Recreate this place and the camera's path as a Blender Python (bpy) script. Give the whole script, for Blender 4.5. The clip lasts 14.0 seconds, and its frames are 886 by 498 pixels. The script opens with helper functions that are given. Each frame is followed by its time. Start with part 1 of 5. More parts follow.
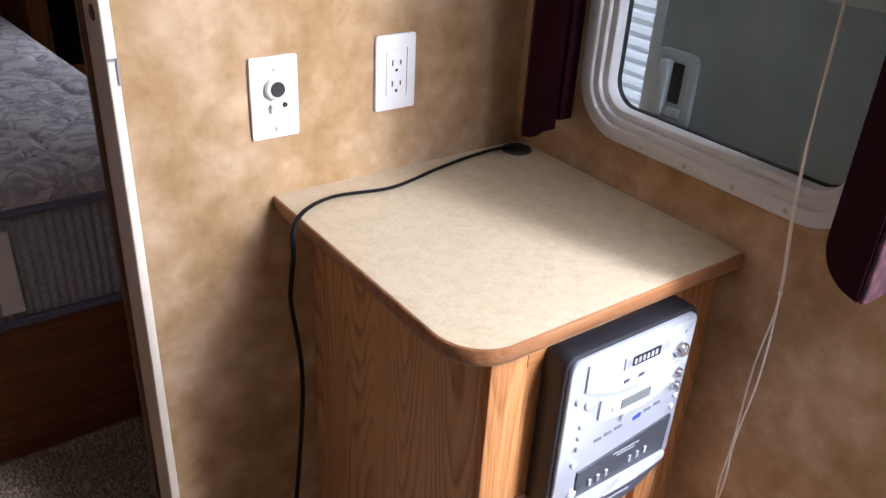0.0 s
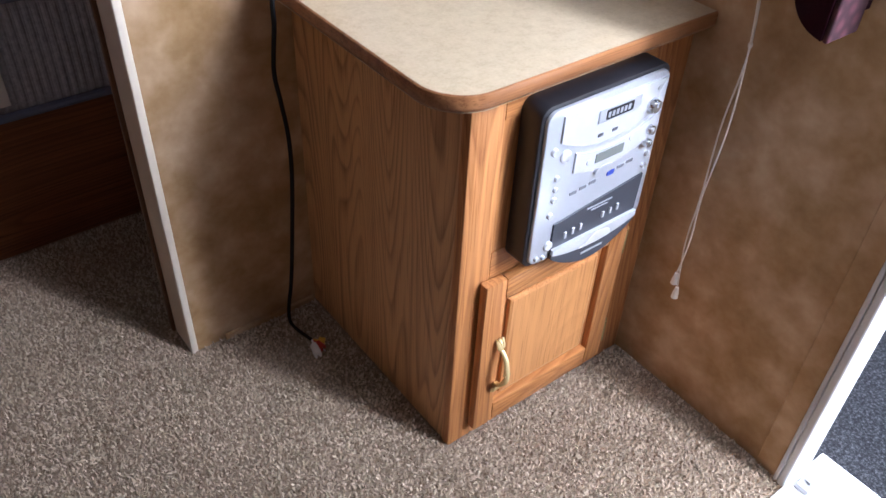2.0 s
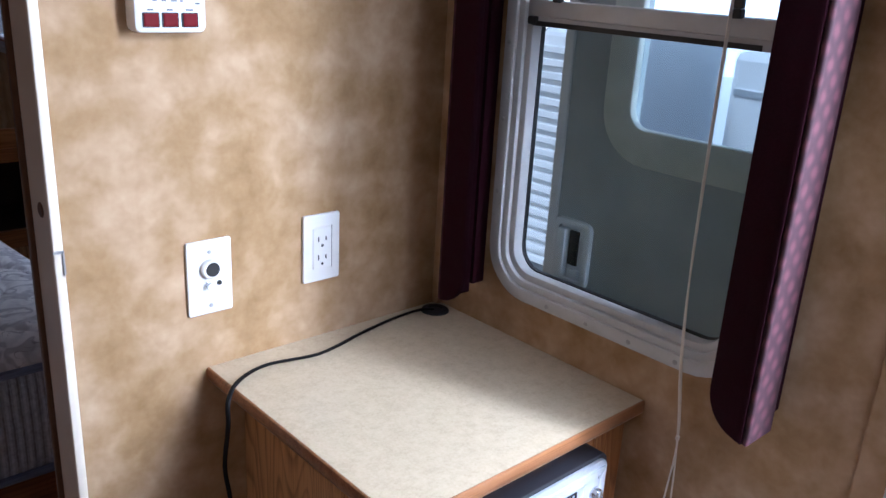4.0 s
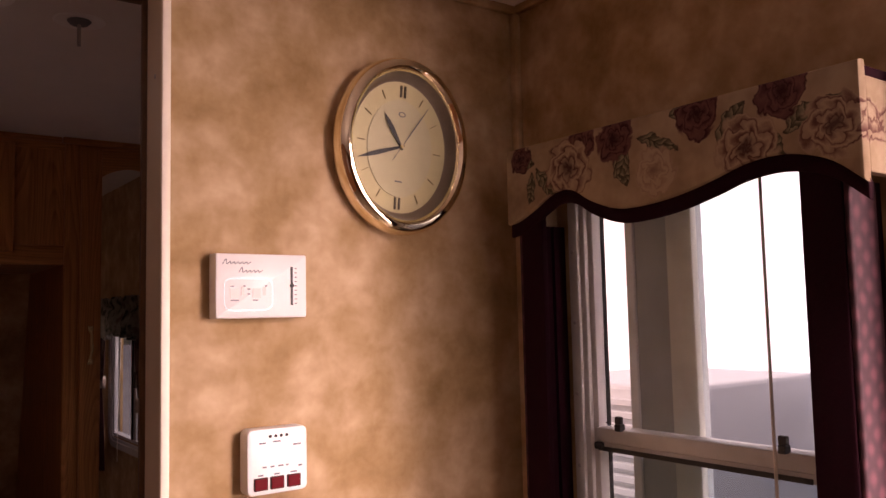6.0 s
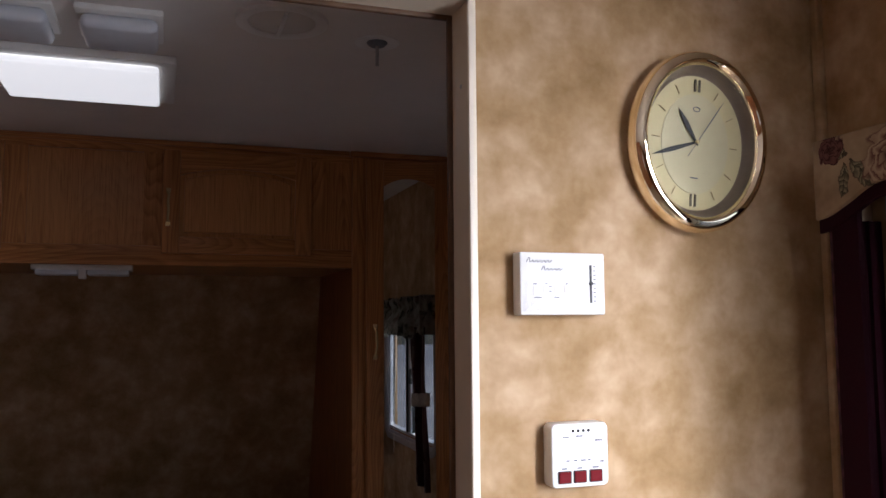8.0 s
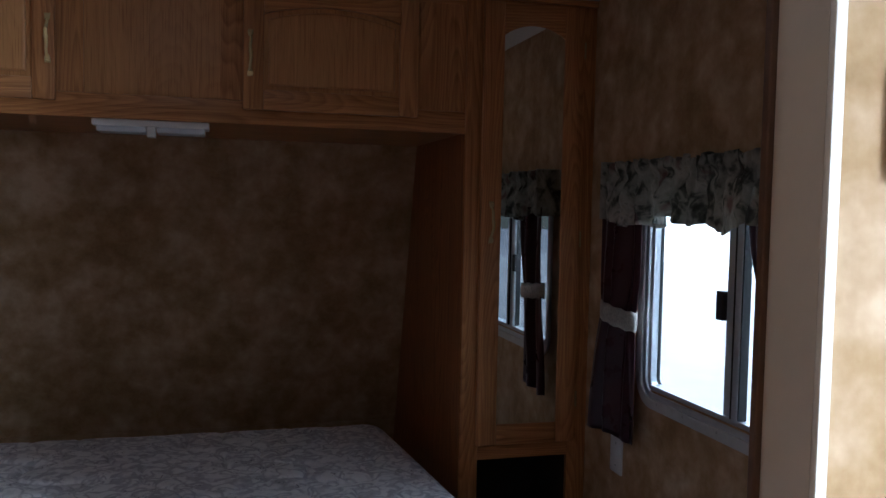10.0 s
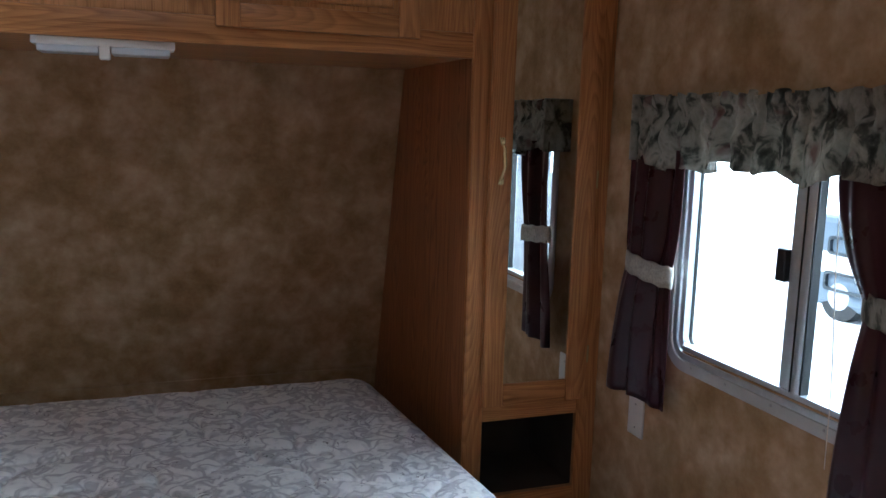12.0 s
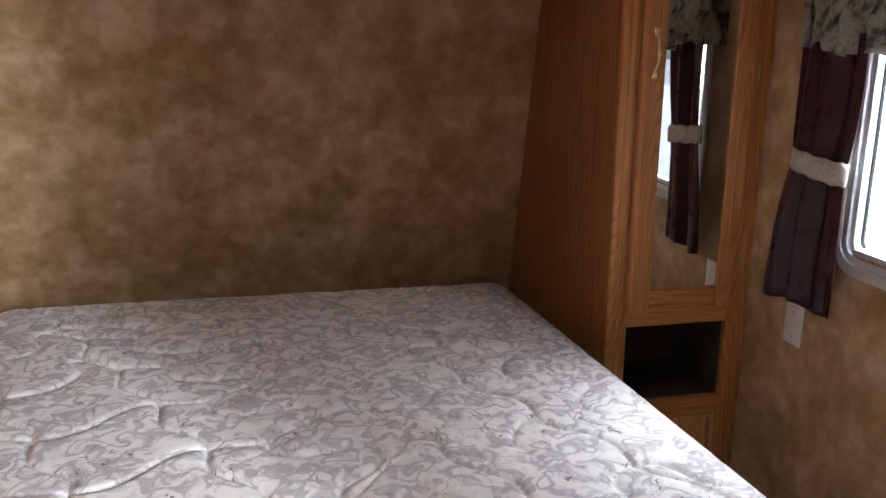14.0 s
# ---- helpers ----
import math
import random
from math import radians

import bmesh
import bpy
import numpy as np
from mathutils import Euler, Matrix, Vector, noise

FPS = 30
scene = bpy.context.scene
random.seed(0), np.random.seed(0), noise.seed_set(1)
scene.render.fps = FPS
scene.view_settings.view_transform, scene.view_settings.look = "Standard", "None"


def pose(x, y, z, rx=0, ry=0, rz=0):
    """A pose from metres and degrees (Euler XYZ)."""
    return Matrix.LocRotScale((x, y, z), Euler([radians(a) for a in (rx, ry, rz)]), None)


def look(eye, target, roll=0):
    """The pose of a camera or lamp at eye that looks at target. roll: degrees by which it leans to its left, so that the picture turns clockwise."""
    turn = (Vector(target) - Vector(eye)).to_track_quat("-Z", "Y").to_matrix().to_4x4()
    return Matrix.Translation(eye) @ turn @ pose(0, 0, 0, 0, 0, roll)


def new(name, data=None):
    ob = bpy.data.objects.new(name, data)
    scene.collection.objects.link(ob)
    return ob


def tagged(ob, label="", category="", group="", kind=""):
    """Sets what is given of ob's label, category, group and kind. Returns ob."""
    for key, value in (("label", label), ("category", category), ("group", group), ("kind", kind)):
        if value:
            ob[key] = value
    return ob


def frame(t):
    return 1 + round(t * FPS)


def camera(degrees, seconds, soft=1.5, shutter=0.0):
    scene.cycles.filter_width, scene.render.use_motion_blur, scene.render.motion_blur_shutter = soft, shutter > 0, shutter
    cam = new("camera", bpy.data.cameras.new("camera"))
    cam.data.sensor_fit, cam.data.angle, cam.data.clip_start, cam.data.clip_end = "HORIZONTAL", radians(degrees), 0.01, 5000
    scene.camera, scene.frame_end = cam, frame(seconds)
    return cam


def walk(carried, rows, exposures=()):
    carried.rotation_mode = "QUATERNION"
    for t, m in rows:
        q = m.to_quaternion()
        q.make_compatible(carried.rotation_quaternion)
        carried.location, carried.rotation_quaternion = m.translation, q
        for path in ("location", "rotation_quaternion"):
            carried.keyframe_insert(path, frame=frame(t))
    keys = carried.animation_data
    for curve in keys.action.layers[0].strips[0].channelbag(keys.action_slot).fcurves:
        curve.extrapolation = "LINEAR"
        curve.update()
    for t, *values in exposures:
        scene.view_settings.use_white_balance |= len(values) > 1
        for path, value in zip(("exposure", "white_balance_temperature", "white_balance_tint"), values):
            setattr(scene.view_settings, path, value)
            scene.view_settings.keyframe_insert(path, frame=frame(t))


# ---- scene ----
cam = camera(57.1, 14.0)
PATH = [
    (0, (-0.905, -0.989, 1.195), (0.154, 0.404, 0.227), 3.4),
    (0.5, (-0.925, -1.045, 1.188), (0.184, 0.311, 0.223), 2.9),
    (1, (-0.934, -1.059, 1.174), (0.187, 0.243, 0.15), 3.0),
    (1.5, (-0.948, -1.063, 1.154), (0.106, 0.175, -0.011), 3.5),
    (2, (-0.956, -1.067, 1.137), (0.013, 0.114, -0.154), 3.1),
    (2.5, (-0.957, -1.066, 1.151), (0.068, 0.121, -0.091), 3.0),
    (3, (-0.958, -1.072, 1.165), (0.179, 0.167, 0.082), 3.3),
    (3.5, (-0.953, -1.051, 1.219), (0.266, 0.247, 0.309), 3.2),
    (4, (-0.96, -1.043, 1.272), (0.326, 0.344, 0.622), 3.3),
    (4.2, (-0.971, -1.044, 1.295), (0.333, 0.368, 0.742), 3.1),
    (6.3, (-1.017, -1.152, 1.436), (0.107, 0.482, 1.69), -1.5),
    (6.5, (-1.023, -1.155, 1.438), (0.062, 0.498, 1.741), -1.5),
    (7, (-1.049, -1.16, 1.44), (-0.109, 0.573, 1.775), -1.3),
    (7.5, (-1.068, -1.152, 1.434), (-0.271, 0.662, 1.701), -0.9),
    (8, (-1.091, -1.119, 1.419), (-0.445, 0.766, 1.599), -0.4),
    (8.5, (-1.131, -1.068, 1.397), (-0.588, 0.857, 1.421), 0.4),
    (9, (-1.15, -0.936, 1.381), (-0.636, 0.996, 1.306), 0.5),
    (9.2, (-1.154, -0.851, 1.382), (-0.644, 1.081, 1.294), 0.7),
    (11.3, (-1.233, -0.341, 1.447), (-0.588, 1.545, 1.287), 1.4),
    (11.5, (-1.248, -0.306, 1.453), (-0.581, 1.566, 1.235), 1.4),
    (12, (-1.251, -0.249, 1.449), (-0.587, 1.613, 1.143), 1.6),
    (12.5, (-1.271, -0.21, 1.428), (-0.623, 1.64, 1.031), 1.4),
    (13, (-1.284, -0.199, 1.416), (-0.681, 1.652, 0.958), 1.1),
    (13.5, (-1.304, -0.198, 1.402), (-0.79, 1.675, 0.924), 0.7),
    (14, (-1.317, -0.194, 1.39), (-0.931, 1.702, 0.884), 0.3),
]
EXPOSURE = [
    (0.0, -0.32, 5750, 16), (1.0, -0.62, 5700, 16), (2.5, -0.5, 5450, 14), (3.5, -0.87, 5150, 13), (4.2, -0.32, 5050, 13), (6.3, -0.8, 8600, 53), (7.2, -0.25, 7400, 36), (8.0, -0.42, 5900, 15),
    (9.2, -0.4, 5200, 10), (11.3, 1.25, 4800, -9), (12.2, 1.55, 5150, -2), (13.0, 1.8, 5600, 4), (14.0, 1.9, 6100, 6),
]
walk(cam, [(t, look(eye, target, roll)) for t, eye, target, roll in PATH], EXPOSURE)

# ---- world, sun, exposure ----
wd = bpy.data.worlds.new("sky")
scene.world = wd
wd.use_nodes = True
sky = wd.node_tree.nodes.new("ShaderNodeTexSky")
sky.sky_type, sky.sun_disc = "NISHITA", False
sky.sun_elevation, sky.sun_rotation = radians(48), radians(288)
sky.air_density, sky.dust_density = 1.0, 3.0
wd.node_tree.links.new(sky.outputs[0], wd.node_tree.nodes["Background"].inputs[0])
wd.node_tree.nodes["Background"].inputs[1].default_value = 0.13

sun = new("sun", bpy.data.lights.new("sun", "SUN"))
sun.data.energy, sun.data.angle, sun.data.color = 3.0, radians(20), (1.0, 0.96, 0.9)
sun.matrix_world = look((-6, 2, 7), (0, 0, 0))


def sky_window(name, place, target, w, h, watts, tint=(0.98, 0.975, 0.97)):
    """An area lamp that stands in for the sky outside an opening."""
    ob = new(name, bpy.data.lights.new(name, "AREA"))
    ob.data.shape, ob.data.size, ob.data.size_y = "RECTANGLE", w, h
    ob.data.energy, ob.data.color = watts, tint
    ob.matrix_world = look(place, target)
    return ob


sky_window("entry_daylight", (0.03, -1.035, 1.04), (-1.0, -0.85, 0.55), 0.40, 1.6, 38)
sky_window("entry_sky", (0.19, -1.80, 1.55), (-0.35, -0.35, 0.30), 0.28, 1.2, 52).data.spread = radians(110)
# Weak fill lamp added behind the camera, at an unseen, invented wall opening.
sky_window("rear_fill", (-2.5, -2.3, 1.375), (-1.0, -2.3, 1.3), 0.78, 0.72, 0.3)
sky_window("bedroom_daylight", (0.42, 1.22, 1.95), (-0.75, 1.15, 0.40), 0.50, 0.35, 4.7).data.spread = radians(100)


# ---- materials ----
def mat(name, rough=0.5, metal=0.0, base=(0.5, 0.5, 0.5)):
    m = bpy.data.materials.new(name)
    m.use_nodes = True
    b = m.node_tree.nodes["Principled BSDF"]
    b.inputs["Roughness"].default_value = rough
    b.inputs["Metallic"].default_value = metal
    b.inputs["Base Color"].default_value = (*base, 1)
    return m, m.node_tree, b


def node(nt, kind, **sets):
    n = nt.nodes.new(kind)
    for k, v in sets.items():
        n.inputs[k.replace("_", " ")].default_value = v
    return n


def coords(nt, scale=(1, 1, 1), turn=(0, 0, 0)):
    c = nt.nodes.new("ShaderNodeTexCoord")
    m = nt.nodes.new("ShaderNodeMapping")
    m.inputs["Scale"].default_value = scale
    m.inputs["Rotation"].default_value = turn
    nt.links.new(c.outputs["Object"], m.inputs["Vector"])
    return m.outputs["Vector"]


def noisy(nt, vec, scale, detail=4.0, rough=0.55, dist=0.0):
    n = node(nt, "ShaderNodeTexNoise", Scale=scale, Detail=detail, Roughness=rough, Distortion=dist)
    nt.links.new(vec, n.inputs["Vector"])
    return n.outputs["Fac"]


def ramp(nt, fac, stops, mode="LINEAR"):
    r = nt.nodes.new("ShaderNodeValToRGB")
    r.color_ramp.interpolation = mode
    el = r.color_ramp.elements
    while len(el) < len(stops):
        el.new(0.5)
    for e, (p, c) in zip(el, stops):
        e.position = p
        e.color = (*c, 1) if len(c) == 3 else c
    nt.links.new(fac, r.inputs["Fac"])
    return r.outputs["Color"]


def calc(nt, op, a, b=None, c=None):
    n = nt.nodes.new("ShaderNodeMath")
    n.operation = op
    for i, v in enumerate((a, b, c)):
        if v is None:
            continue
        if isinstance(v, (int, float)):
            n.inputs[i].default_value = v
        else:
            nt.links.new(v, n.inputs[i])
    return n.outputs[0]


def blend(nt, fac, a, b, mode="MIX"):
    n = nt.nodes.new("ShaderNodeMix")
    n.data_type, n.blend_type = "RGBA", mode
    for i, v in ((0, fac), (6, a), (7, b)):
        if isinstance(v, (int, float)):
            n.inputs[i].default_value = v
        elif isinstance(v, tuple):
            n.inputs[i].default_value = (*v, 1)
        else:
            nt.links.new(v, n.inputs[i])
    return n.outputs[2]


def relief(nt, bsdf, height, strength, distance):
    n = node(nt, "ShaderNodeBump", Strength=strength, Distance=distance)
    nt.links.new(height, n.inputs["Height"])
    nt.links.new(n.outputs["Normal"], bsdf.inputs["Normal"])


def plain(name, base, rough=0.5, metal=0.0, vary=0.06, scale=40.0, bump=0.0):
    m, nt, b = mat(name, rough, metal, base)
    v = coords(nt)
    n = noisy(nt, v, scale, 5)
    n2 = noisy(nt, v, scale * 0.12, 3)
    both = calc(nt, "ADD", calc(nt, "MULTIPLY", n, 0.5), calc(nt, "MULTIPLY", n2, 0.5))
    lo = tuple(max(0, c * (1 - vary * 2)) for c in base)
    hi = tuple(min(1, c * (1 + vary * 2)) for c in base)
    nt.links.new(ramp(nt, both, [(0.3, lo), (0.7, hi)]), b.inputs["Base Color"])
    r = ramp(nt, n2, [(0.3, (rough * 0.85,) * 3), (0.7, (min(1, rough * 1.15),) * 3)])
    nt.links.new(r, b.inputs["Roughness"])
    if bump:
        relief(nt, b, n, 0.4, bump)
    return m


def make_wallpaper():
    m, nt, b = mat("sponged_wallpaper", 0.68)
    b.inputs["Specular IOR Level"].default_value = 0.15
    v = coords(nt)
    big = noisy(nt, v, 6.4, 3.5, 0.55, 0.15)
    mid = noisy(nt, v, 17, 3, 0.55, 0.2)
    fine = noisy(nt, v, 90, 3)
    f = calc(nt, "ADD", calc(nt, "MULTIPLY", big, 0.6), calc(nt, "MULTIPLY", mid, 0.4))
    col = ramp(nt, f, [(0.34, (0.27, 0.160, 0.068)), (0.45, (0.37, 0.230, 0.110)), (0.53, (0.45, 0.300, 0.170)), (0.66, (0.60, 0.433, 0.280))])
    nt.links.new(blend(nt, 0.06, col, ramp(nt, fine, [(0.35, (0.2, 0.13, 0.06)), (0.65, (0.65, 0.52, 0.36))])), b.inputs["Base Color"])
    relief(nt, b, fine, 0.12, 0.001)
    return m


def make_oak(name, axis, dark, light, cathedral=1.0, rough=0.38, seed=0.0):
    """Honey oak: long grain along the axis, cathedral figure and dark pores."""
    m, nt, b = mat(name, rough)
    stretch = [1.0, 1.0, 1.0]
    stretch[axis] = 0.11
    v = coords(nt, tuple(stretch))
    add = nt.nodes.new("ShaderNodeVectorMath")
    add.operation = "ADD"
    add.inputs[1].default_value = (seed, seed * 1.7, seed * 0.3)
    nt.links.new(v, add.inputs[0])
    v = add.outputs[0]
    fig = noisy(nt, v, 6.5, 1.5, 0.45, 0.1)
    ring = calc(nt, "FRACT", calc(nt, "MULTIPLY", fig, 38.0))
    line = ramp(nt, ring, [(0.0, (0.05,) * 3), (0.25, (0.5,) * 3), (0.8, (1,) * 3), (1.0, (0.05,) * 3)])
    stretch2 = [1.0, 1.0, 1.0]
    stretch2[axis] = 0.018
    v2 = coords(nt, tuple(stretch2))
    pore = noisy(nt, v2, 420, 2, 0.6)
    streak = noisy(nt, v2, 60, 4, 0.6)
    tone = calc(nt, "ADD", calc(nt, "MULTIPLY", line, 0.34 * cathedral), calc(nt, "MULTIPLY", streak, 0.75))
    col = ramp(nt, tone, [(0.22, dark), (0.75, light)])
    pores = ramp(nt, pore, [(0.34, (0.62, 0.55, 0.48)), (0.46, (1, 1, 1))])
    nt.links.new(blend(nt, 0.75, col, pores, "MULTIPLY"), b.inputs["Base Color"])
    b.inputs["Specular IOR Level"].default_value = 0.3
    relief(nt, b, calc(nt, "ADD", pore, line), 0.15, 0.0006)
    return m


def make_carpet():
    m, nt, b = mat("speckled_carpet", 0.95)
    v = coords(nt)
    n = noisy(nt, v, 320, 3, 0.7)
    n2 = noisy(nt, v, 9, 4)
    col = ramp(nt, n, [(0.3, (0.14, 0.10, 0.07)), (0.5, (0.28, 0.215, 0.155)), (0.7, (0.45, 0.37, 0.28))])
    nt.links.new(blend(nt, 0.25, col, ramp(nt, n2, [(0.3, (0.14, 0.11, 0.085)), (0.7, (0.30, 0.25, 0.20))])), b.inputs["Base Color"])
    relief(nt, b, n, 0.7, 0.004)
    return m


def make_tuft():
    m, nt, b = mat("carpet_yarn", 0.95)
    g = nt.nodes.new("ShaderNodeNewGeometry")
    n2 = noisy(nt, coords(nt), 7, 4)
    col = ramp(nt, g.outputs["Random Per Island"], [(0.0, (0.24, 0.172, 0.115)), (0.3, (0.41, 0.312, 0.218)), (0.65, (0.56, 0.445, 0.325)), (1.0, (0.70, 0.58, 0.445))])
    nt.links.new(blend(nt, 0.25, col, ramp(nt, n2, [(0.3, (0.18, 0.14, 0.11)), (0.7, (0.42, 0.36, 0.30))])), b.inputs["Base Color"])
    return m


def make_laminate():
    m, nt, b = mat("beige_laminate", 0.36)
    v = coords(nt)
    n = noisy(nt, v, 55, 6, 0.7)
    n2 = noisy(nt, v, 260, 2)
    f = calc(nt, "ADD", calc(nt, "MULTIPLY", n, 0.7), calc(nt, "MULTIPLY", n2, 0.3))
    nt.links.new(ramp(nt, f, [(0.34, (0.46, 0.37, 0.245)), (0.5, (0.54, 0.445, 0.305)), (0.66, (0.595, 0.50, 0.355))]), b.inputs["Base Color"])
    relief(nt, b, n2, 0.05, 0.0005)
    return m


def make_ticking():
    """Mattress ticking with grey-lilac leaf scrolls."""
    m, nt, b = mat("floral_ticking", 0.75)
    v = coords(nt)
    leaf = noisy(nt, v, 19, 2.0, 0.45, 0.7)
    leaf2 = noisy(nt, v, 40, 2.0, 0.4, 0.6)
    scroll = noisy(nt, v, 15, 1.0, 0.4, 2.0)
    edge = calc(nt, "ABSOLUTE", calc(nt, "SUBTRACT", calc(nt, "FRACT", calc(nt, "MULTIPLY", scroll, 4.0)), 0.5))
    base = ramp(nt, leaf, [(0.40, (0.73, 0.715, 0.72)), (0.46, (0.64, 0.625, 0.645)), (0.50, (0.40, 0.385, 0.42)), (0.56, (0.47, 0.455, 0.485)), (0.61, (0.73, 0.715, 0.72))])
    base = blend(nt, ramp(nt, leaf2, [(0.55, (0, 0, 0)), (0.66, (0.7, 0.7, 0.7))]), base, (0.55, 0.535, 0.565))
    ink = ramp(nt, edge, [(0.016, (0.26, 0.235, 0.26)), (0.048, (1, 1, 1))])
    keep = ramp(nt, noisy(nt, v, 13.0, 2), [(0.53, (0, 0, 0)), (0.58, (1, 1, 1))])
    lined = blend(nt, keep, base, blend(nt, 1.0, base, ink, "MULTIPLY"))
    nt.links.new(lined, b.inputs["Base Color"])
    relief(nt, b, noisy(nt, v, 500, 2), 0.25, 0.0008)
    return m


def make_tapestry():
    """Woven roses, buds and leaves scattered along the cornice's front."""
    m, nt, b = mat("rose_tapestry", 0.9)
    b.inputs["Specular IOR Level"].default_value = 0.1
    v0 = coords(nt)
    wob = node(nt, "ShaderNodeTexNoise", Scale=48.0, Detail=4.0)
    nt.links.new(v0, wob.inputs["Vector"])
    shift = nt.nodes.new("ShaderNodeVectorMath")
    shift.operation = "MULTIPLY_ADD"
    shift.inputs[1].default_value = (0.026, 0.026, 0.026)
    nt.links.new(wob.outputs["Color"], shift.inputs[0])
    nt.links.new(v0, shift.inputs[2])
    sep = nt.nodes.new("ShaderNodeSeparateXYZ")
    nt.links.new(shift.outputs[0], sep.inputs[0])
    yy, zz = calc(nt, "SUBTRACT", sep.outputs[1], 0.423), calc(nt, "ADD", sep.outputs[2], 0.747)
    weave = noisy(nt, v0, 60, 4, 0.6)
    col = ramp(nt, noisy(nt, v0, 16, 3), [(0.35, (0.24, 0.165, 0.105)), (0.62, (0.37, 0.275, 0.185))])

    def leaf_on(col, y, z, turn, length, width):
        c, s_ = math.cos(turn), math.sin(turn)
        dy, dz = calc(nt, "SUBTRACT", yy, y), calc(nt, "SUBTRACT", zz, z)
        u = calc(nt, "ADD", calc(nt, "MULTIPLY", dy, c / length), calc(nt, "MULTIPLY", dz, s_ / length))
        w = calc(nt, "ABSOLUTE", calc(nt, "SUBTRACT", calc(nt, "MULTIPLY", dz, c / width), calc(nt, "MULTIPLY", dy, s_ / width)))
        full = calc(nt, "SINE", calc(nt, "MULTIPLY", calc(nt, "MINIMUM", calc(nt, "MAXIMUM", u, 0.0), 1.0), math.pi))
        inner = calc(nt, "SUBTRACT", full, w)
        vein = calc(nt, "FRACT", calc(nt, "MULTIPLY", calc(nt, "SUBTRACT", u, calc(nt, "MULTIPLY", w, 0.22)), 5.0))
        tint = ramp(nt, calc(nt, "ADD", calc(nt, "MULTIPLY", vein, 0.6), calc(nt, "MULTIPLY", weave, 0.4)), [(0.2, (0.050, 0.040, 0.026)), (0.5, (0.13, 0.115, 0.075)), (0.85, (0.26, 0.225, 0.15))])
        tint = blend(nt, ramp(nt, w, [(0.04, (0.8, 0.8, 0.8)), (0.12, (0, 0, 0))]), tint, (0.045, 0.034, 0.022))
        tint = blend(nt, ramp(nt, inner, [(0.04, (0.9, 0.9, 0.9)), (0.22, (0, 0, 0))]), tint, (0.055, 0.030, 0.024))
        return blend(nt, ramp(nt, inner, [(0.0, (0, 0, 0)), (0.07, (1, 1, 1))]), col, tint)

    def rose_on(col, y, z, r, petals, tones, ph):
        dy, dz = calc(nt, "SUBTRACT", yy, y), calc(nt, "SUBTRACT", zz, z)
        d = calc(nt, "DIVIDE", calc(nt, "SQRT", calc(nt, "ADD", calc(nt, "MULTIPLY", dy, dy), calc(nt, "MULTIPLY", dz, dz))), r)
        ang = calc(nt, "ARCTAN2", dz, dy)
        cup = calc(nt, "ABSOLUTE", calc(nt, "SINE", calc(nt, "ADD", calc(nt, "MULTIPLY", ang, petals / 2), calc(nt, "MULTIPLY", d, 5.0 + ph))))
        edge = calc(nt, "SUBTRACT", d, calc(nt, "MULTIPLY", cup, 0.20))
        folds = calc(nt, "FRACT", calc(nt, "ADD", calc(nt, "MULTIPLY", edge, 3.3), ph))
        folds = calc(nt, "ADD", calc(nt, "MULTIPLY", folds, 0.6), calc(nt, "MULTIPLY", weave, 0.4))
        dark, rosy, pale = tones
        tint = ramp(nt, folds, [(0.08, dark), (0.26, rosy), (0.55, pale), (0.86, tuple(0.5 * (p + q) for p, q in zip(pale, rosy))), (0.98, dark)])
        tint = blend(nt, ramp(nt, d, [(0.08, (0.85, 0.85, 0.85)), (0.40, (0, 0, 0))]), tint, dark)
        return blend(nt, ramp(nt, edge, [(0.80, (1, 1, 1)), (0.88, (0, 0, 0))]), col, tint)

    pale = ((0.048, 0.014, 0.015), (0.135, 0.062, 0.048), (0.36, 0.265, 0.185))
    maroon = ((0.026, 0.007, 0.010), (0.058, 0.018, 0.020), (0.14, 0.062, 0.055))
    blush = ((0.19, 0.11, 0.08), (0.30, 0.205, 0.145), (0.38, 0.285, 0.20))
    for y, z, turn, ln, w in ((-0.105, 1.690, 3.5, 0.055, 0.013), (-0.160, 1.668, 4.1, 0.065, 0.014), (-0.150, 1.660, 4.9, 0.055, 0.013), (-0.330, 1.662, 4.3, 0.060, 0.017), (-0.352, 1.668, 5.0, 0.050, 0.014), (-0.372, 1.675, 3.5, 0.080, 0.013),
                              (-0.430, 1.695, 3.2, 0.050, 0.012), (-0.505, 1.640, 2.3, 0.070, 0.016), (-0.560, 1.655, 4.0, 0.060, 0.015), (-0.600, 1.640, 2.6, 0.055, 0.015), (-0.655, 1.675, 3.9, 0.055, 0.014)):
        col = leaf_on(col, y, z, turn, ln, w)
    for y, z, r, n, tones, ph in ((-0.262, 1.690, 0.030, 4, maroon, 0.1), (-0.232, 1.652, 0.050, 5, pale, 0.35), (-0.122, 1.686, 0.026, 4, maroon, 0.6), (-0.330, 1.682, 0.036, 5, maroon, 0.2), (-0.402, 1.622, 0.036, 5, blush, 0.5),
                                  (-0.475, 1.688, 0.036, 4, maroon, 0.7), (-0.548, 1.630, 0.046, 5, pale, 0.15), (-0.598, 1.690, 0.034, 4, maroon, 0.45), (-0.662, 1.636, 0.040, 5, pale, 0.8)):
        col = rose_on(col, y, z, r, n, tones, ph)
    nt.links.new(col, b.inputs["Base Color"])
    relief(nt, b, noisy(nt, v0, 700, 2), 0.3, 0.0006)
    return m


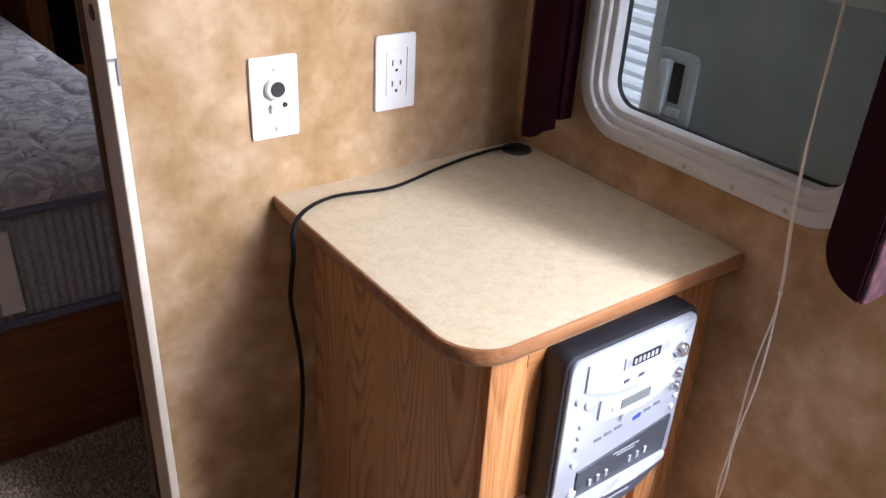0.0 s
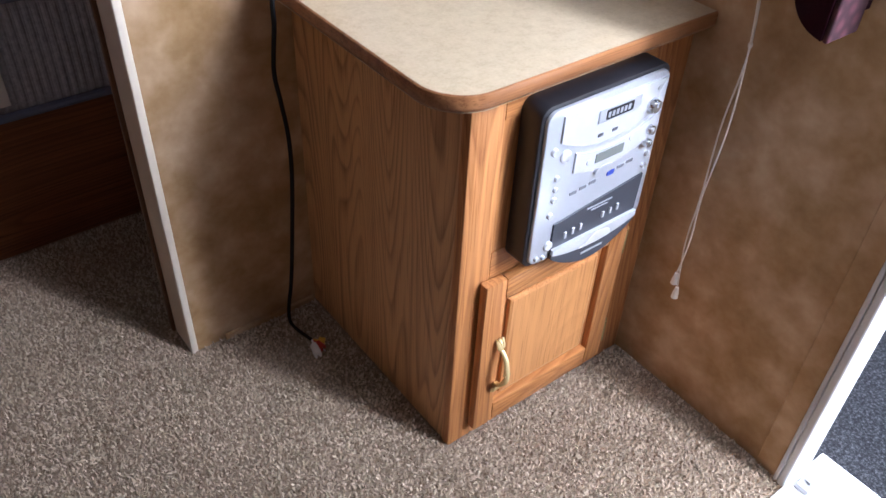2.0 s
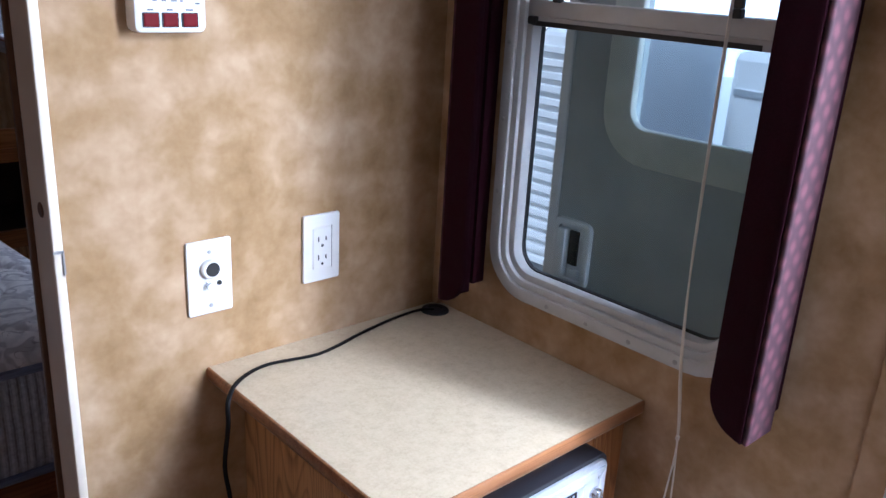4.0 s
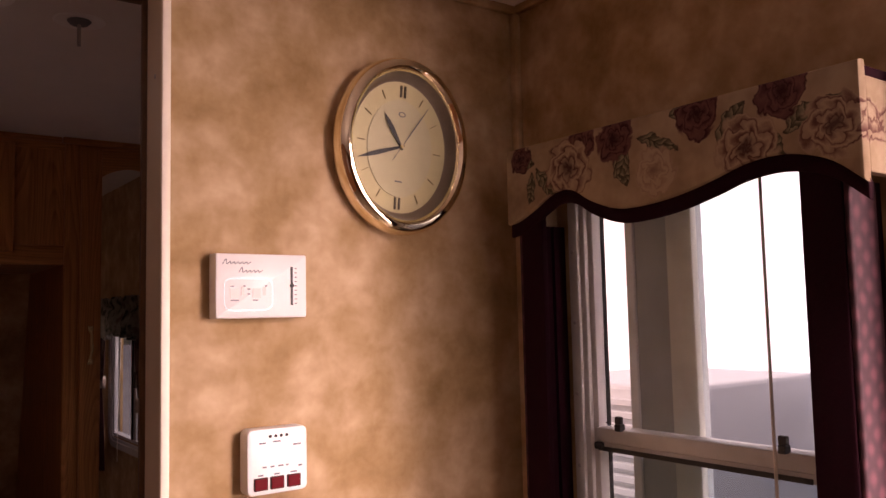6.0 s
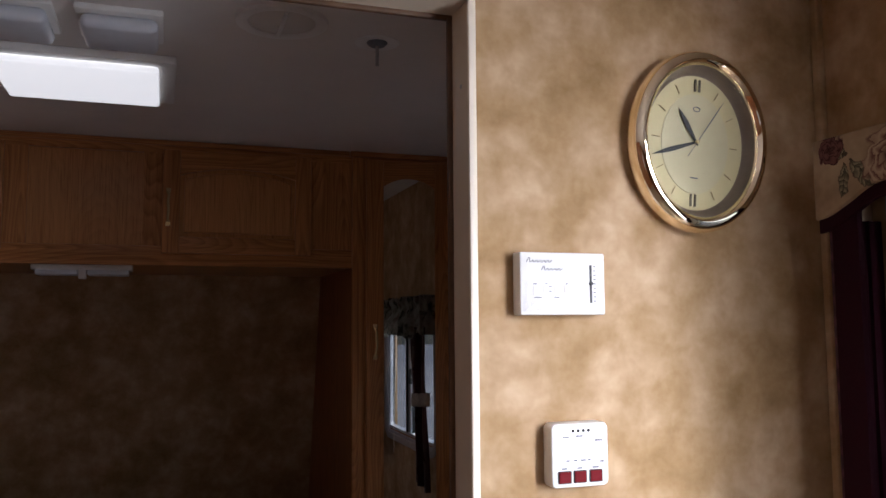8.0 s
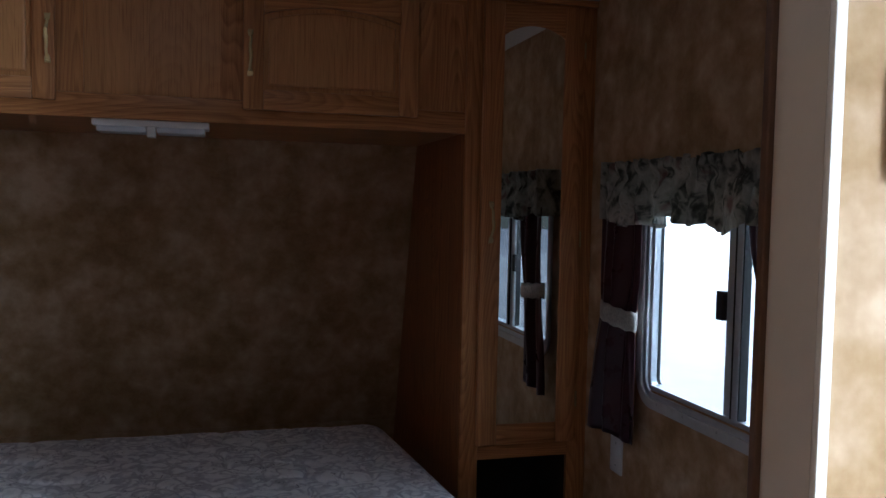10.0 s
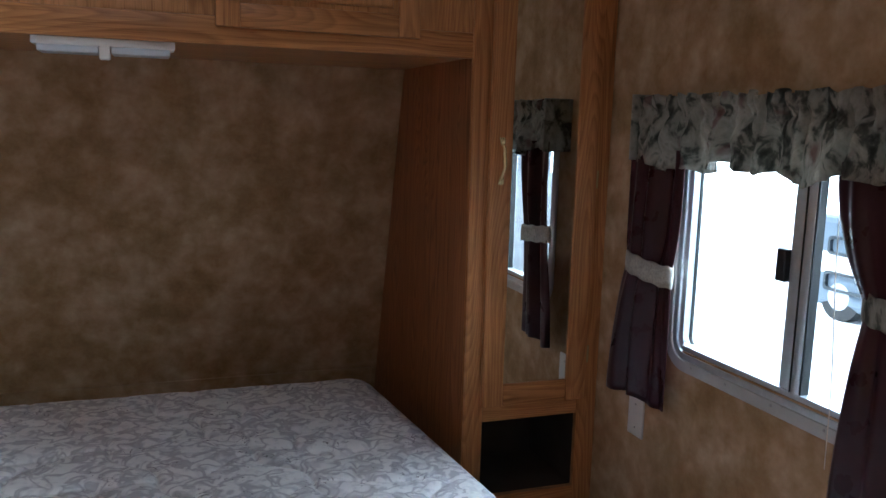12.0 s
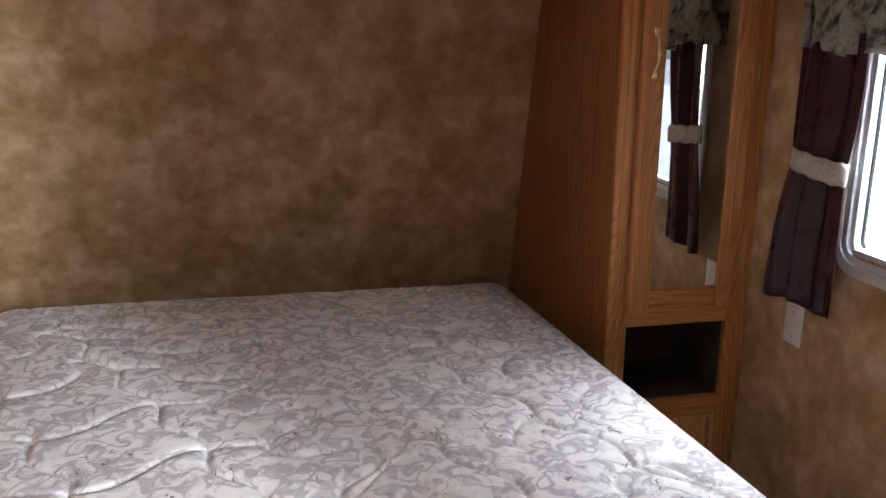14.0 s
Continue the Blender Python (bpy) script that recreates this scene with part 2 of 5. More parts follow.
def make_chintz():
    """Faded floral cotton, printed in grey-green leaves and rose blooms, letting some light through."""
    m, nt, b = mat("faded_floral_cotton", 0.85)
    v = coords(nt, (1.0, 2.0, 1.0))
    leaf = noisy(nt, v, 13, 3, 0.6, 0.9)
    bloom = noisy(nt, v, 10, 2, 0.5, 0.6)
    fine = noisy(nt, v, 46, 3, 0.6, 0.6)
    tone = calc(nt, "ADD", calc(nt, "MULTIPLY", leaf, 0.75), calc(nt, "MULTIPLY", fine, 0.25))
    base = ramp(nt, tone, [(0.36, (0.050, 0.052, 0.045)), (0.43, (0.13, 0.135, 0.115)), (0.48, (0.34, 0.325, 0.28)), (0.60, (0.50, 0.475, 0.415)), (0.68, (0.26, 0.265, 0.24))])
    printed = blend(nt, ramp(nt, bloom, [(0.58, (0, 0, 0)), (0.68, (0.75, 0.75, 0.75))]), base, (0.19, 0.095, 0.09))
    nt.links.new(printed, b.inputs["Base Color"])
    tl = nt.nodes.new("ShaderNodeBsdfTranslucent")
    mx = nt.nodes.new("ShaderNodeMixShader")
    mx.inputs[0].default_value = 0.42
    nt.links.new(printed, tl.inputs["Color"])
    nt.links.new(b.outputs[0], mx.inputs[1])
    nt.links.new(tl.outputs[0], mx.inputs[2])
    nt.links.new(mx.outputs[0], nt.nodes["Material Output"].inputs["Surface"])
    relief(nt, b, noisy(nt, v, 90, 3), 0.35, 0.002)
    return m


def make_weave():
    m, nt, b = mat("diamond_weave", 0.8)
    w1 = node(nt, "ShaderNodeTexWave", Scale=15.0, Distortion=1.6, Detail=2.0)
    w2 = node(nt, "ShaderNodeTexWave", Scale=15.0, Distortion=1.6, Detail=2.0)
    w1.bands_direction = w2.bands_direction = "Z"
    nt.links.new(coords(nt, (1, 1, 1), (radians(38), radians(38), 0)), w1.inputs["Vector"])
    nt.links.new(coords(nt, (1, 1, 1), (radians(-38), radians(-38), 0)), w2.inputs["Vector"])
    f = calc(nt, "MULTIPLY", w1.outputs["Fac"], w2.outputs["Fac"])
    f = calc(nt, "ADD", calc(nt, "MULTIPLY", f, 0.75), calc(nt, "MULTIPLY", noisy(nt, coords(nt), 160, 3), 0.25))
    nt.links.new(ramp(nt, f, [(0.1, (0.028, 0.0055, 0.011)), (0.75, (0.088, 0.024, 0.036))]), b.inputs["Base Color"])
    relief(nt, b, f, 0.4, 0.001)
    return m


def make_glass(name, tint=(1, 1, 1), rough=0.0):
    m, nt, b = mat(name, rough, 0, tint)
    b.inputs["Transmission Weight"].default_value = 1.0
    b.inputs["IOR"].default_value = 1.12
    return m


def make_ribbed():
    m, nt, b = mat("mattress_border", 0.8)
    v = coords(nt)
    w = noisy(nt, v, 130, 2)
    nt.links.new(ramp(nt, w, [(0.3, (0.30, 0.31, 0.36)), (0.7, (0.45, 0.46, 0.51))]), b.inputs["Base Color"])
    return m


def make_gravel():
    m, nt, b = mat("pale_gravel", 0.8)
    v = coords(nt)
    n = noisy(nt, v, 120, 4, 0.75)
    n2 = noisy(nt, v, 0.8, 4)
    col = ramp(nt, n, [(0.38, (0.035, 0.035, 0.042)), (0.52, (0.13, 0.135, 0.15)), (0.66, (0.46, 0.47, 0.51))])
    nt.links.new(blend(nt, 0.3, col, ramp(nt, n2, [(0.3, (0.06, 0.06, 0.068)), (0.7, (0.22, 0.22, 0.235))])), b.inputs["Base Color"])
    relief(nt, b, n, 0.5, 0.004)
    return m


def glow(name, colour, power):
    m, nt, b = mat(name, 0.4, 0, colour)
    b.inputs["Emission Color"].default_value = (*colour, 1)
    b.inputs["Emission Strength"].default_value = power
    return m


WALLPAPER = make_wallpaper()
OAK_DARK, OAK_LIGHT = (0.24, 0.088, 0.028), (0.60, 0.275, 0.097)
OAK_UP = make_oak("honey_oak_upright", 2, OAK_DARK, OAK_LIGHT, 0.7, 0.5)
OAK_SIDE = make_oak("printed_oak_side", 2, (0.26, 0.130, 0.054), (0.58, 0.325, 0.145), 1.7, 0.42, 3.3)
OAK_FLAT = make_oak("honey_oak_level", 0, OAK_DARK, OAK_LIGHT, 0.7, 0.36, 7.1)
OAK_PANEL = make_oak("oak_raised_panel", 2, (0.44, 0.20, 0.072), (0.61, 0.30, 0.115), 0.55, 0.36, 12.4)
OAK_RED = make_oak("reddish_printed_side", 2, (0.17, 0.062, 0.024), (0.40, 0.165, 0.064), 1.0, 0.42, 2.2)
OAK_BED = make_oak("reddish_bed_panel", 0, (0.10, 0.035, 0.014), (0.26, 0.105, 0.042), 0.8, 0.45, 5.0)
OAK_EDGE = make_oak("reddish_oak_edge", 0, (0.17, 0.07, 0.028), (0.40, 0.185, 0.078), 0.4, 0.3, 9.0)
CARPET, TUFT = make_carpet(), make_tuft()
LAMINATE = make_laminate()
TICKING, BORDER = make_ticking(), make_ribbed()
PIPING = plain("blue_grey_piping", (0.16, 0.18, 0.27), 0.6)
TAPESTRY = make_tapestry()
FLORAL_GREY = make_chintz()
WEAVE = make_weave()
BURGUNDY = plain("burgundy_cloth", (0.018, 0.0028, 0.0065), 0.9, 0, 0.12, 300, 0.0006)
BURGUNDY.node_tree.nodes["Principled BSDF"].inputs["Specular IOR Level"].default_value = 0.1
CURTAIN = plain("plum_satin_curtain", (0.036, 0.0095, 0.015), 0.30, 0, 0.10, 120)
CURTAIN.node_tree.nodes["Principled BSDF"].inputs["Specular IOR Level"].default_value = 0.25
LACE = plain("cream_lace_band", (0.40, 0.375, 0.335), 0.8, 0, 0.25, 160, 0.001)
CREAM = plain("cream_vinyl_trim", (0.66, 0.56, 0.43), 0.42, 0, 0.04, 14)
BEAD = plain("pale_edge_bead", (0.82, 0.74, 0.62), 0.4, 0, 0.03)
BROWN_EDGE = plain("brown_wood_casing", (0.10, 0.045, 0.018), 0.5, 0, 0.15, 60)
WHITE = plain("white_plastic", (0.80, 0.79, 0.78), 0.38, 0, 0.02)
WHITE_SIDE = plain("aged_white_plastic", (0.66, 0.63, 0.60), 0.45, 0, 0.03)
SLOT = plain("black_slot", (0.012, 0.012, 0.013), 0.5)
INK = plain("grey_print", (0.16, 0.17, 0.20), 0.6)
RED_SWITCH = plain("dark_red_rocker", (0.14, 0.004, 0.008), 0.5)
RED_SWITCH.node_tree.nodes["Principled BSDF"].inputs["Specular IOR Level"].default_value = 0.12
BRASS = plain("polished_brass", (0.95, 0.75, 0.38), 0.25, 0.55, 0.05)
GOLD = plain("gilt_clock_rim", (0.93, 0.80, 0.60), 0.06, 1.0, 0.03)
HOUR_BRASS = plain("dull_brass_hour_mark", (0.17, 0.125, 0.05), 0.4, 0.3)
HOUR_DARK = plain("dark_bronze_bar", (0.07, 0.055, 0.032), 0.4, 0.3)
GOLD_INNER = plain("taupe_clock_bezel", (0.14, 0.105, 0.075), 0.35, 0.3, 0.08)
DIAL = plain("ivory_clock_face", (0.37, 0.315, 0.16), 0.5, 0, 0.03)
DIAL_MID = plain("pale_dial_centre", (0.35, 0.31, 0.18), 0.5, 0, 0.03)
HAND_BLACK = plain("black_clock_hand", (0.01, 0.01, 0.01), 0.4)
BLACK_BOX = plain("black_plastic", (0.010, 0.010, 0.014), 0.5, 0, 0.1, 80)
SILVER = plain("silver_plastic", (0.50, 0.53, 0.59), 0.30, 0.4, 0.03)
SILVER_LIGHT = plain("pale_silver_plastic", (0.62, 0.65, 0.70), 0.26, 0.3, 0.03)
GREY_PANEL = plain("graphite_plastic", (0.045, 0.050, 0.064), 0.4, 0, 0.05)
LCD = plain("grey_display", (0.16, 0.18, 0.17), 0.15)
LCD_DARK = plain("dark_display", (0.03, 0.03, 0.035), 0.1)
CHROME = plain("chrome_knob", (0.72, 0.74, 0.78), 0.18, 0.9, 0.03)
CABLE = plain("black_cable", (0.009, 0.0085, 0.009), 0.7)
CABLE.node_tree.nodes["Principled BSDF"].inputs["Specular IOR Level"].default_value = 0.15
RCA_RED = plain("red_plug", (0.45, 0.03, 0.02), 0.4)
RCA_YELLOW = plain("yellow_plug", (0.70, 0.38, 0.03), 0.4)
CORD = plain("white_cord", (0.74, 0.68, 0.60), 0.7)
TASSEL = plain("clear_plastic_tassel", (0.78, 0.75, 0.72), 0.25)
FRAME_WHITE = plain("white_painted_aluminium", (0.52, 0.52, 0.52), 0.4, 0, 0.06, 25)
FRAME_SILVER = plain("mill_aluminium", (0.62, 0.66, 0.70), 0.34, 0.6, 0.06, 60)
SCREW = plain("steel_screw", (0.42, 0.42, 0.43), 0.35, 0.8)
RUBBER = plain("black_rubber", (0.015, 0.015, 0.016), 0.6)
GLASS = make_glass("window_glass")
SMOKED = make_glass("smoked_window_glass", (0.68, 0.76, 0.79))
TINTED = make_glass("tinted_door_glass", (0.86, 0.93, 0.97), 0.06)
MIRROR = mat("mirror", 0.015, 1.0, (0.82, 0.84, 0.82))[0]
DOOR_GREY = plain("grey_fibreglass_door", (0.40, 0.445, 0.45), 0.55, 0, 0.10, 9, 0.001)
DOOR_SURROUND = plain("grey_green_surround", (0.60, 0.64, 0.59), 0.5, 0, 0.10, 20)
DOOR_EDGE = plain("pale_door_edge", (0.72, 0.76, 0.79), 0.45)
CEILING = plain("white_ceiling_vinyl", (0.74, 0.70, 0.67), 0.6, 0, 0.03, 6)
LAMP_ON = glow("lit_ceiling_lens", (1.0, 0.98, 0.94), 0.95)
DIFFUSER = plain("frosted_lens", (0.62, 0.64, 0.70), 0.3, 0, 0.03)
GRAVEL = make_gravel()
SIDING = plain("white_siding", (0.78, 0.80, 0.82), 0.4, 0, 0.03, 3)
CAMPER_BLUE = plain("blue_grey_camper_panel", (0.10, 0.125, 0.16), 0.35, 0, 0.06)
CAMPER_DARK = plain("dark_camper_glass", (0.03, 0.035, 0.04), 0.1)
THRESHOLD = plain("worn_white_sill", (0.78, 0.79, 0.80), 0.35, 0.2, 0.04)
CUBBY_SHADE = plain("shaded_cubby_board", (0.035, 0.022, 0.014), 0.8)


# ---- mesh helpers ----
def join(*bms):
    out = bms[0]
    for other in bms[1:]:
        me = bpy.data.meshes.new("tmp")
        other.to_mesh(me)
        out.from_mesh(me)
        bpy.data.meshes.remove(me)
        other.free()
    return out


def box(lo, hi, bevel=0.0, seg=2):
    bm = bmesh.new()
    bmesh.ops.create_cube(bm, size=1.0)
    for v in bm.verts:
        v.co = Vector([(a + b) / 2 + c * (b - a) for a, b, c in zip(lo, hi, v.co)])
    if bevel:
        bmesh.ops.bevel(bm, geom=bm.edges[:], offset=bevel, segments=seg, profile=0.5, affect="EDGES")
    return bm


AX = {"x": (1, 2, 0), "y": (0, 2, 1), "z": (0, 1, 2)}


def put(p, axis, depth):
    """A point from its two coordinates in a plane across the axis."""
    co = [0.0, 0.0, 0.0]
    a, b, c = AX[axis]
    co[a], co[b], co[c] = p[0], p[1], depth
    return co


def prism(pts, axis, a, b, bevel=0.0, seg=2):
    bm = bmesh.new()
    f = bm.faces.new([bm.verts.new(put(p, axis, a)) for p in pts])
    made = bmesh.ops.extrude_face_region(bm, geom=[f])
    shift = Vector(put((0, 0), axis, b - a))
    bmesh.ops.translate(bm, vec=shift, verts=[v for v in made["geom"] if isinstance(v, bmesh.types.BMVert)])
    bmesh.ops.recalc_face_normals(bm, faces=bm.faces[:])
    if bevel:
        rim = [e for e in bm.edges if abs(e.verts[0].co[AX[axis][2]] - e.verts[1].co[AX[axis][2]]) < 1e-7]
        bmesh.ops.bevel(bm, geom=rim, offset=bevel, segments=seg, profile=0.5, affect="EDGES")
    return bm


def ring(outer, inner, axis, a, b, bevel=0.0):
    """A frame between two outlines with as many points each."""
    bm = bmesh.new()
    n = len(outer)
    rows = [[bm.verts.new(put(p, axis, d)) for p in loop] for d in (a, b) for loop in (outer, inner)]
    for i in range(n):
        j = (i + 1) % n
        for p, q in ((0, 1), (1, 3), (3, 2), (2, 0)):
            bm.faces.new((rows[p][i], rows[p][j], rows[q][j], rows[q][i]))
    bmesh.ops.recalc_face_normals(bm, faces=bm.faces[:])
    if bevel:
        rim = [e for e in bm.edges if abs(e.verts[0].co[AX[axis][2]] - e.verts[1].co[AX[axis][2]]) < 1e-7 and len(e.link_faces) == 2 and e.calc_face_angle(0) > 0.6]
        bmesh.ops.bevel(bm, geom=rim, offset=bevel, segments=2, profile=0.5, affect="EDGES")
    return bm


def rounded(u0, u1, v0, v1, r, seg=8):
    pts = []
    for cu, cv, a0 in ((u1 - r, v1 - r, 0), (u0 + r, v1 - r, 90), (u0 + r, v0 + r, 180), (u1 - r, v0 + r, 270)):
        for k in range(seg + 1):
            a = radians(a0 + 90 * k / seg)
            pts.append((cu + r * math.cos(a), cv + r * math.sin(a)))
    return pts


def oval(cu, cv, a, b, n=64):
    return [(cu + a * math.cos(2 * math.pi * k / n), cv + b * math.sin(2 * math.pi * k / n)) for k in range(n)]


def smooth_path(pts, steps=8):
    """Catmull-Rom through the points."""
    p = [Vector(q) for q in pts]
    p = [2 * p[0] - p[1], *p, 2 * p[-1] - p[-2]]
    out = []
    for i in range(1, len(p) - 2):
        for k in range(steps):
            t = k / steps
            a, b, c, d = p[i - 1 : i + 3]
            out.append(0.5 * (2 * b + (c - a) * t + (2 * a - 5 * b + 4 * c - d) * t * t + (3 * b - a - 3 * c + d) * t ** 3))
    return out + [p[-2]]


def tube(pts, radius, n=8, flat=1.0):
    """A round or flattened tube along points; the radius may be one number or one a point."""
    bm = bmesh.new()
    pts = [Vector(p) for p in pts]
    up, rows = Vector((0.13, 0.31, 0.94)), []
    for i, p in enumerate(pts):
        way = (pts[min(i + 1, len(pts) - 1)] - pts[max(i - 1, 0)]).normalized()
        side = way.cross(up).normalized()
        up = side.cross(way).normalized()
        r = radius[i] if isinstance(radius, (list, tuple)) else radius
        rows.append([bm.verts.new(p + r * (math.cos(2 * math.pi * k / n) * side + flat * math.sin(2 * math.pi * k / n) * up)) for k in range(n)])
    for a, b in zip(rows, rows[1:]):
        for k in range(n):
            bm.faces.new((a[k], a[(k + 1) % n], b[(k + 1) % n], b[k]))
    bm.faces.new(rows[0][::-1])
    bm.faces.new(rows[-1])
    bmesh.ops.recalc_face_normals(bm, faces=bm.faces[:])
    return bm


def lathe(profile, centre, axis="y", n=32, sx=1.0, sz=1.0):
    """A turned shape: profile of (radius, depth along the axis)."""
    bm = bmesh.new()
    rows = []
    for r, d in profile:
        row = []
        for k in range(n):
            a = 2 * math.pi * k / n
            u, v = r * math.cos(a) * sx, r * math.sin(a) * sz
            co = Vector(put((u, v), axis, d)) + Vector(centre)
            row.append(bm.verts.new(co))
        rows.append(row)
    for a, b in zip(rows, rows[1:]):
        for k in range(n):
            bm.faces.new((a[k], a[(k + 1) % n], b[(k + 1) % n], b[k]))
    for row in (rows[0], rows[-1]):
        if (row[0].co - row[n // 2].co).length > 1e-6:
            bm.faces.new(row)
    bmesh.ops.remove_doubles(bm, verts=bm.verts[:], dist=1e-6)
    bmesh.ops.recalc_face_normals(bm, faces=bm.faces[:])
    return bm


BASE = {}


def part(name, bm, material, parent=None, label="", smooth=False):
    """Links a bmesh, given in world places, as one mesh object under a thing or a part."""
    me = bpy.data.meshes.new(name)
    off = BASE[parent.name] if parent else Vector()
    if parent:
        bmesh.ops.translate(bm, vec=-off, verts=bm.verts[:])
    bm.to_mesh(me)
    bm.free()
    me.materials.append(material)
    if smooth:
        me.polygons.foreach_set("use_smooth", [True] * len(me.polygons))
        me.set_sharp_from_angle(angle=radians(40))
    ob = new(name, me)
    BASE[ob.name] = off
    if parent:
        ob.parent = parent
    if name in ("lettering", "scale_marks", "display_mark", "grille"):
        ob["kind"] = "stuff"
    return tagged(ob, label)


def thing(name, place, label, category, group="", kind=""):
    ob = new(name)
    ob.empty_display_size = 0.05
    ob.location = place
    BASE[ob.name] = Vector(place)
    return tagged(ob, label, category, group, kind)


def setting(name, bm, material, label, category, smooth=False):
    return tagged(part(name, bm, material, None, "", smooth), label, category, "", "structure")


# ---- the shell: a travel trailer, living end and bedroom ----
LW, RX = -2.45, 0.05          # left wall's inner face; right wall's outer face
H1, H2 = 2.008, 2.062         # ceilings of living end and bedroom
BACK, HEAD = -3.6, 2.97       # rear wall; far end of the nose


def nose(z):
    """The sloping front wall behind the bed: its inner face at a height."""
    return 2.945 - 0.272 * z



setting("floor", box((LW, BACK, -0.06), (0.0, HEAD, 0.0)), CARPET, "brown speckled wall-to-wall carpet", "floor")
setting("ceiling", box((LW, BACK, H1), (0.0, 0.0, H1 + 0.05)), CEILING, "smooth off-white vinyl ceiling of the living end", "ceiling")
setting("ceiling", box((LW, 0.070, H2), (0.0, nose(H2) - 0.001, H2 + 0.05)), CEILING, "smooth off-white vinyl ceiling of the bedroom", "ceiling")


def pierced(u0, u1, v0, v1, holes, axis, a, b):
    """A wall with rectangular openings: pieces between them, joined."""
    us = sorted({u0, u1, *[h[0] for h in holes], *[h[1] for h in holes]})
    out = None
    for p, q in zip(us, us[1:]):
        cut = sorted((h[2], h[3]) for h in holes if h[0] < (p + q) / 2 < h[1])
        level = v0
        for lo, hi in [*cut, (v1, v1)]:
            if lo > level + 1e-6:
                piece = prism([(p, level), (q, level), (q, lo), (p, lo)], axis, a, b)
                out = join(out, piece) if out else piece
            level = hi
    bmesh.ops.remove_doubles(out, verts=out.verts[:], dist=1e-5)
    return out


# living window, bedroom window, entry door in the right wall
WIN_A = (-0.593, -0.151, 0.776, 1.681)
WIN_B = (0.705, 1.465, 0.895, 1.50)
DOOR = (-1.513, -0.812, 0.0, 1.945)
NOSE_END = [(2.36, 0.0), (nose(0) + 0.09, 0.0), (nose(2.12) + 0.09, 2.12), (2.36, 2.12)]
setting("wall_east", join(pierced(BACK, 2.36, 0.0, 2.12, [WIN_A, WIN_B, DOOR], "x", 0.0, RX), prism(NOSE_END, "x", 0.0, RX)), WALLPAPER, "tan sponge-painted wallpaper on the outer wall", "wall")
# Unseen walls, given dark wood to hold down bounce; the west opening is invented.
setting("wall_west", join(pierced(BACK, 2.36, 0.0, 2.12, [(-2.7, -1.9, 1.0, 1.75)], "x", LW - 0.05, LW), prism(NOSE_END, "x", LW - 0.05, LW)), OAK_BED, "unseen far side wall, darkened to cut bounced light", "wall")
setting("wall_south", box((LW, BACK - 0.05, 0), (0, BACK, 2.12)), OAK_BED, "unseen rear wall, darkened to cut bounced light", "wall")
setting("wall_north", prism([(nose(0), 0.0), (HEAD + 0.08, 0.0), (nose(2.12) + 0.09, 2.12), (nose(2.12), 2.12)], "x", LW, 0.0), WALLPAPER, "tan sponge-painted wallpaper behind the bed", "wall")
JX, OPEN_TOP, JL = -0.666, 1.907, -1.95
setting("wall_middle", pierced(LW, 0.0, 0.0, 2.10, [(JL, JX + 0.006, 0.0, OPEN_TOP + 0.006)], "y", 0.0, 0.070), WALLPAPER,
        "tan sponge-painted partition between living end and bedroom", "wall")

# cream casing round the opening: reveal, front bead, brown back edge
trim = thing("trim", (JX, 0.0, 0.0), "cream vinyl casing with a pale bead round the bedroom opening", "trim", "", "structure")
part("jamb", box((JX, 0.003, 0.0), (JX + 0.006, 0.070, OPEN_TOP), 0.001), CREAM, trim)
part("head_jamb", box((JL, 0.003, OPEN_TOP), (JX + 0.006, 0.070, OPEN_TOP + 0.006), 0.001), CREAM, trim)
part("bead", box((JX - 0.001, -0.006, 0.0), (JX + 0.012, 0.003, OPEN_TOP + 0.013), 0.003), BEAD, trim, "pale rounded bead", True)
part("bead", box((JL, -0.006, OPEN_TOP - 0.001), (JX - 0.001, 0.003, OPEN_TOP + 0.013), 0.003), BEAD, trim, "pale rounded bead", True)
part("back_casing", box((JX - 0.007, 0.070, 0.0), (JX + 0.04, 0.080, OPEN_TOP + 0.03), 0.002), BROWN_EDGE, trim, "brown wooden edge")
part("back_casing", box((JL, 0.070, OPEN_TOP - 0.007), (JX - 0.007, 0.080, OPEN_TOP + 0.03), 0.002), BROWN_EDGE, trim, "brown wooden edge")
part("strike_hole", lathe([(0.0, 0), (0.008, 0), (0.010, 0.001), (0.010, 0.002)], (JX - 0.0022, 0.028, 0.955), "x", 16), BROWN_EDGE, trim, "dark round plug in the jamb")
part("latch_plate", join(box((JX - 0.002, -0.0085, 0.905), (JX + 0.010, -0.006, 0.908)), box((JX + 0.009, -0.0085, 0.875), (JX + 0.0115, -0.006, 0.908))), SCREW, trim, "thin bent metal clip")
for z in (1.78,):
    part("screw", lathe([(0, 0), (0.003, 0), (0.004, 0.001)], (JX - 0.0012, 0.03, z), "x", 10), SCREW, trim)
for x in (-0.86, -1.35):
    part("screw", lathe([(0, 0), (0.003, 0), (0.004, 0.001)], (x, 0.03, OPEN_TOP - 0.0012), "z", 10), SCREW, trim)

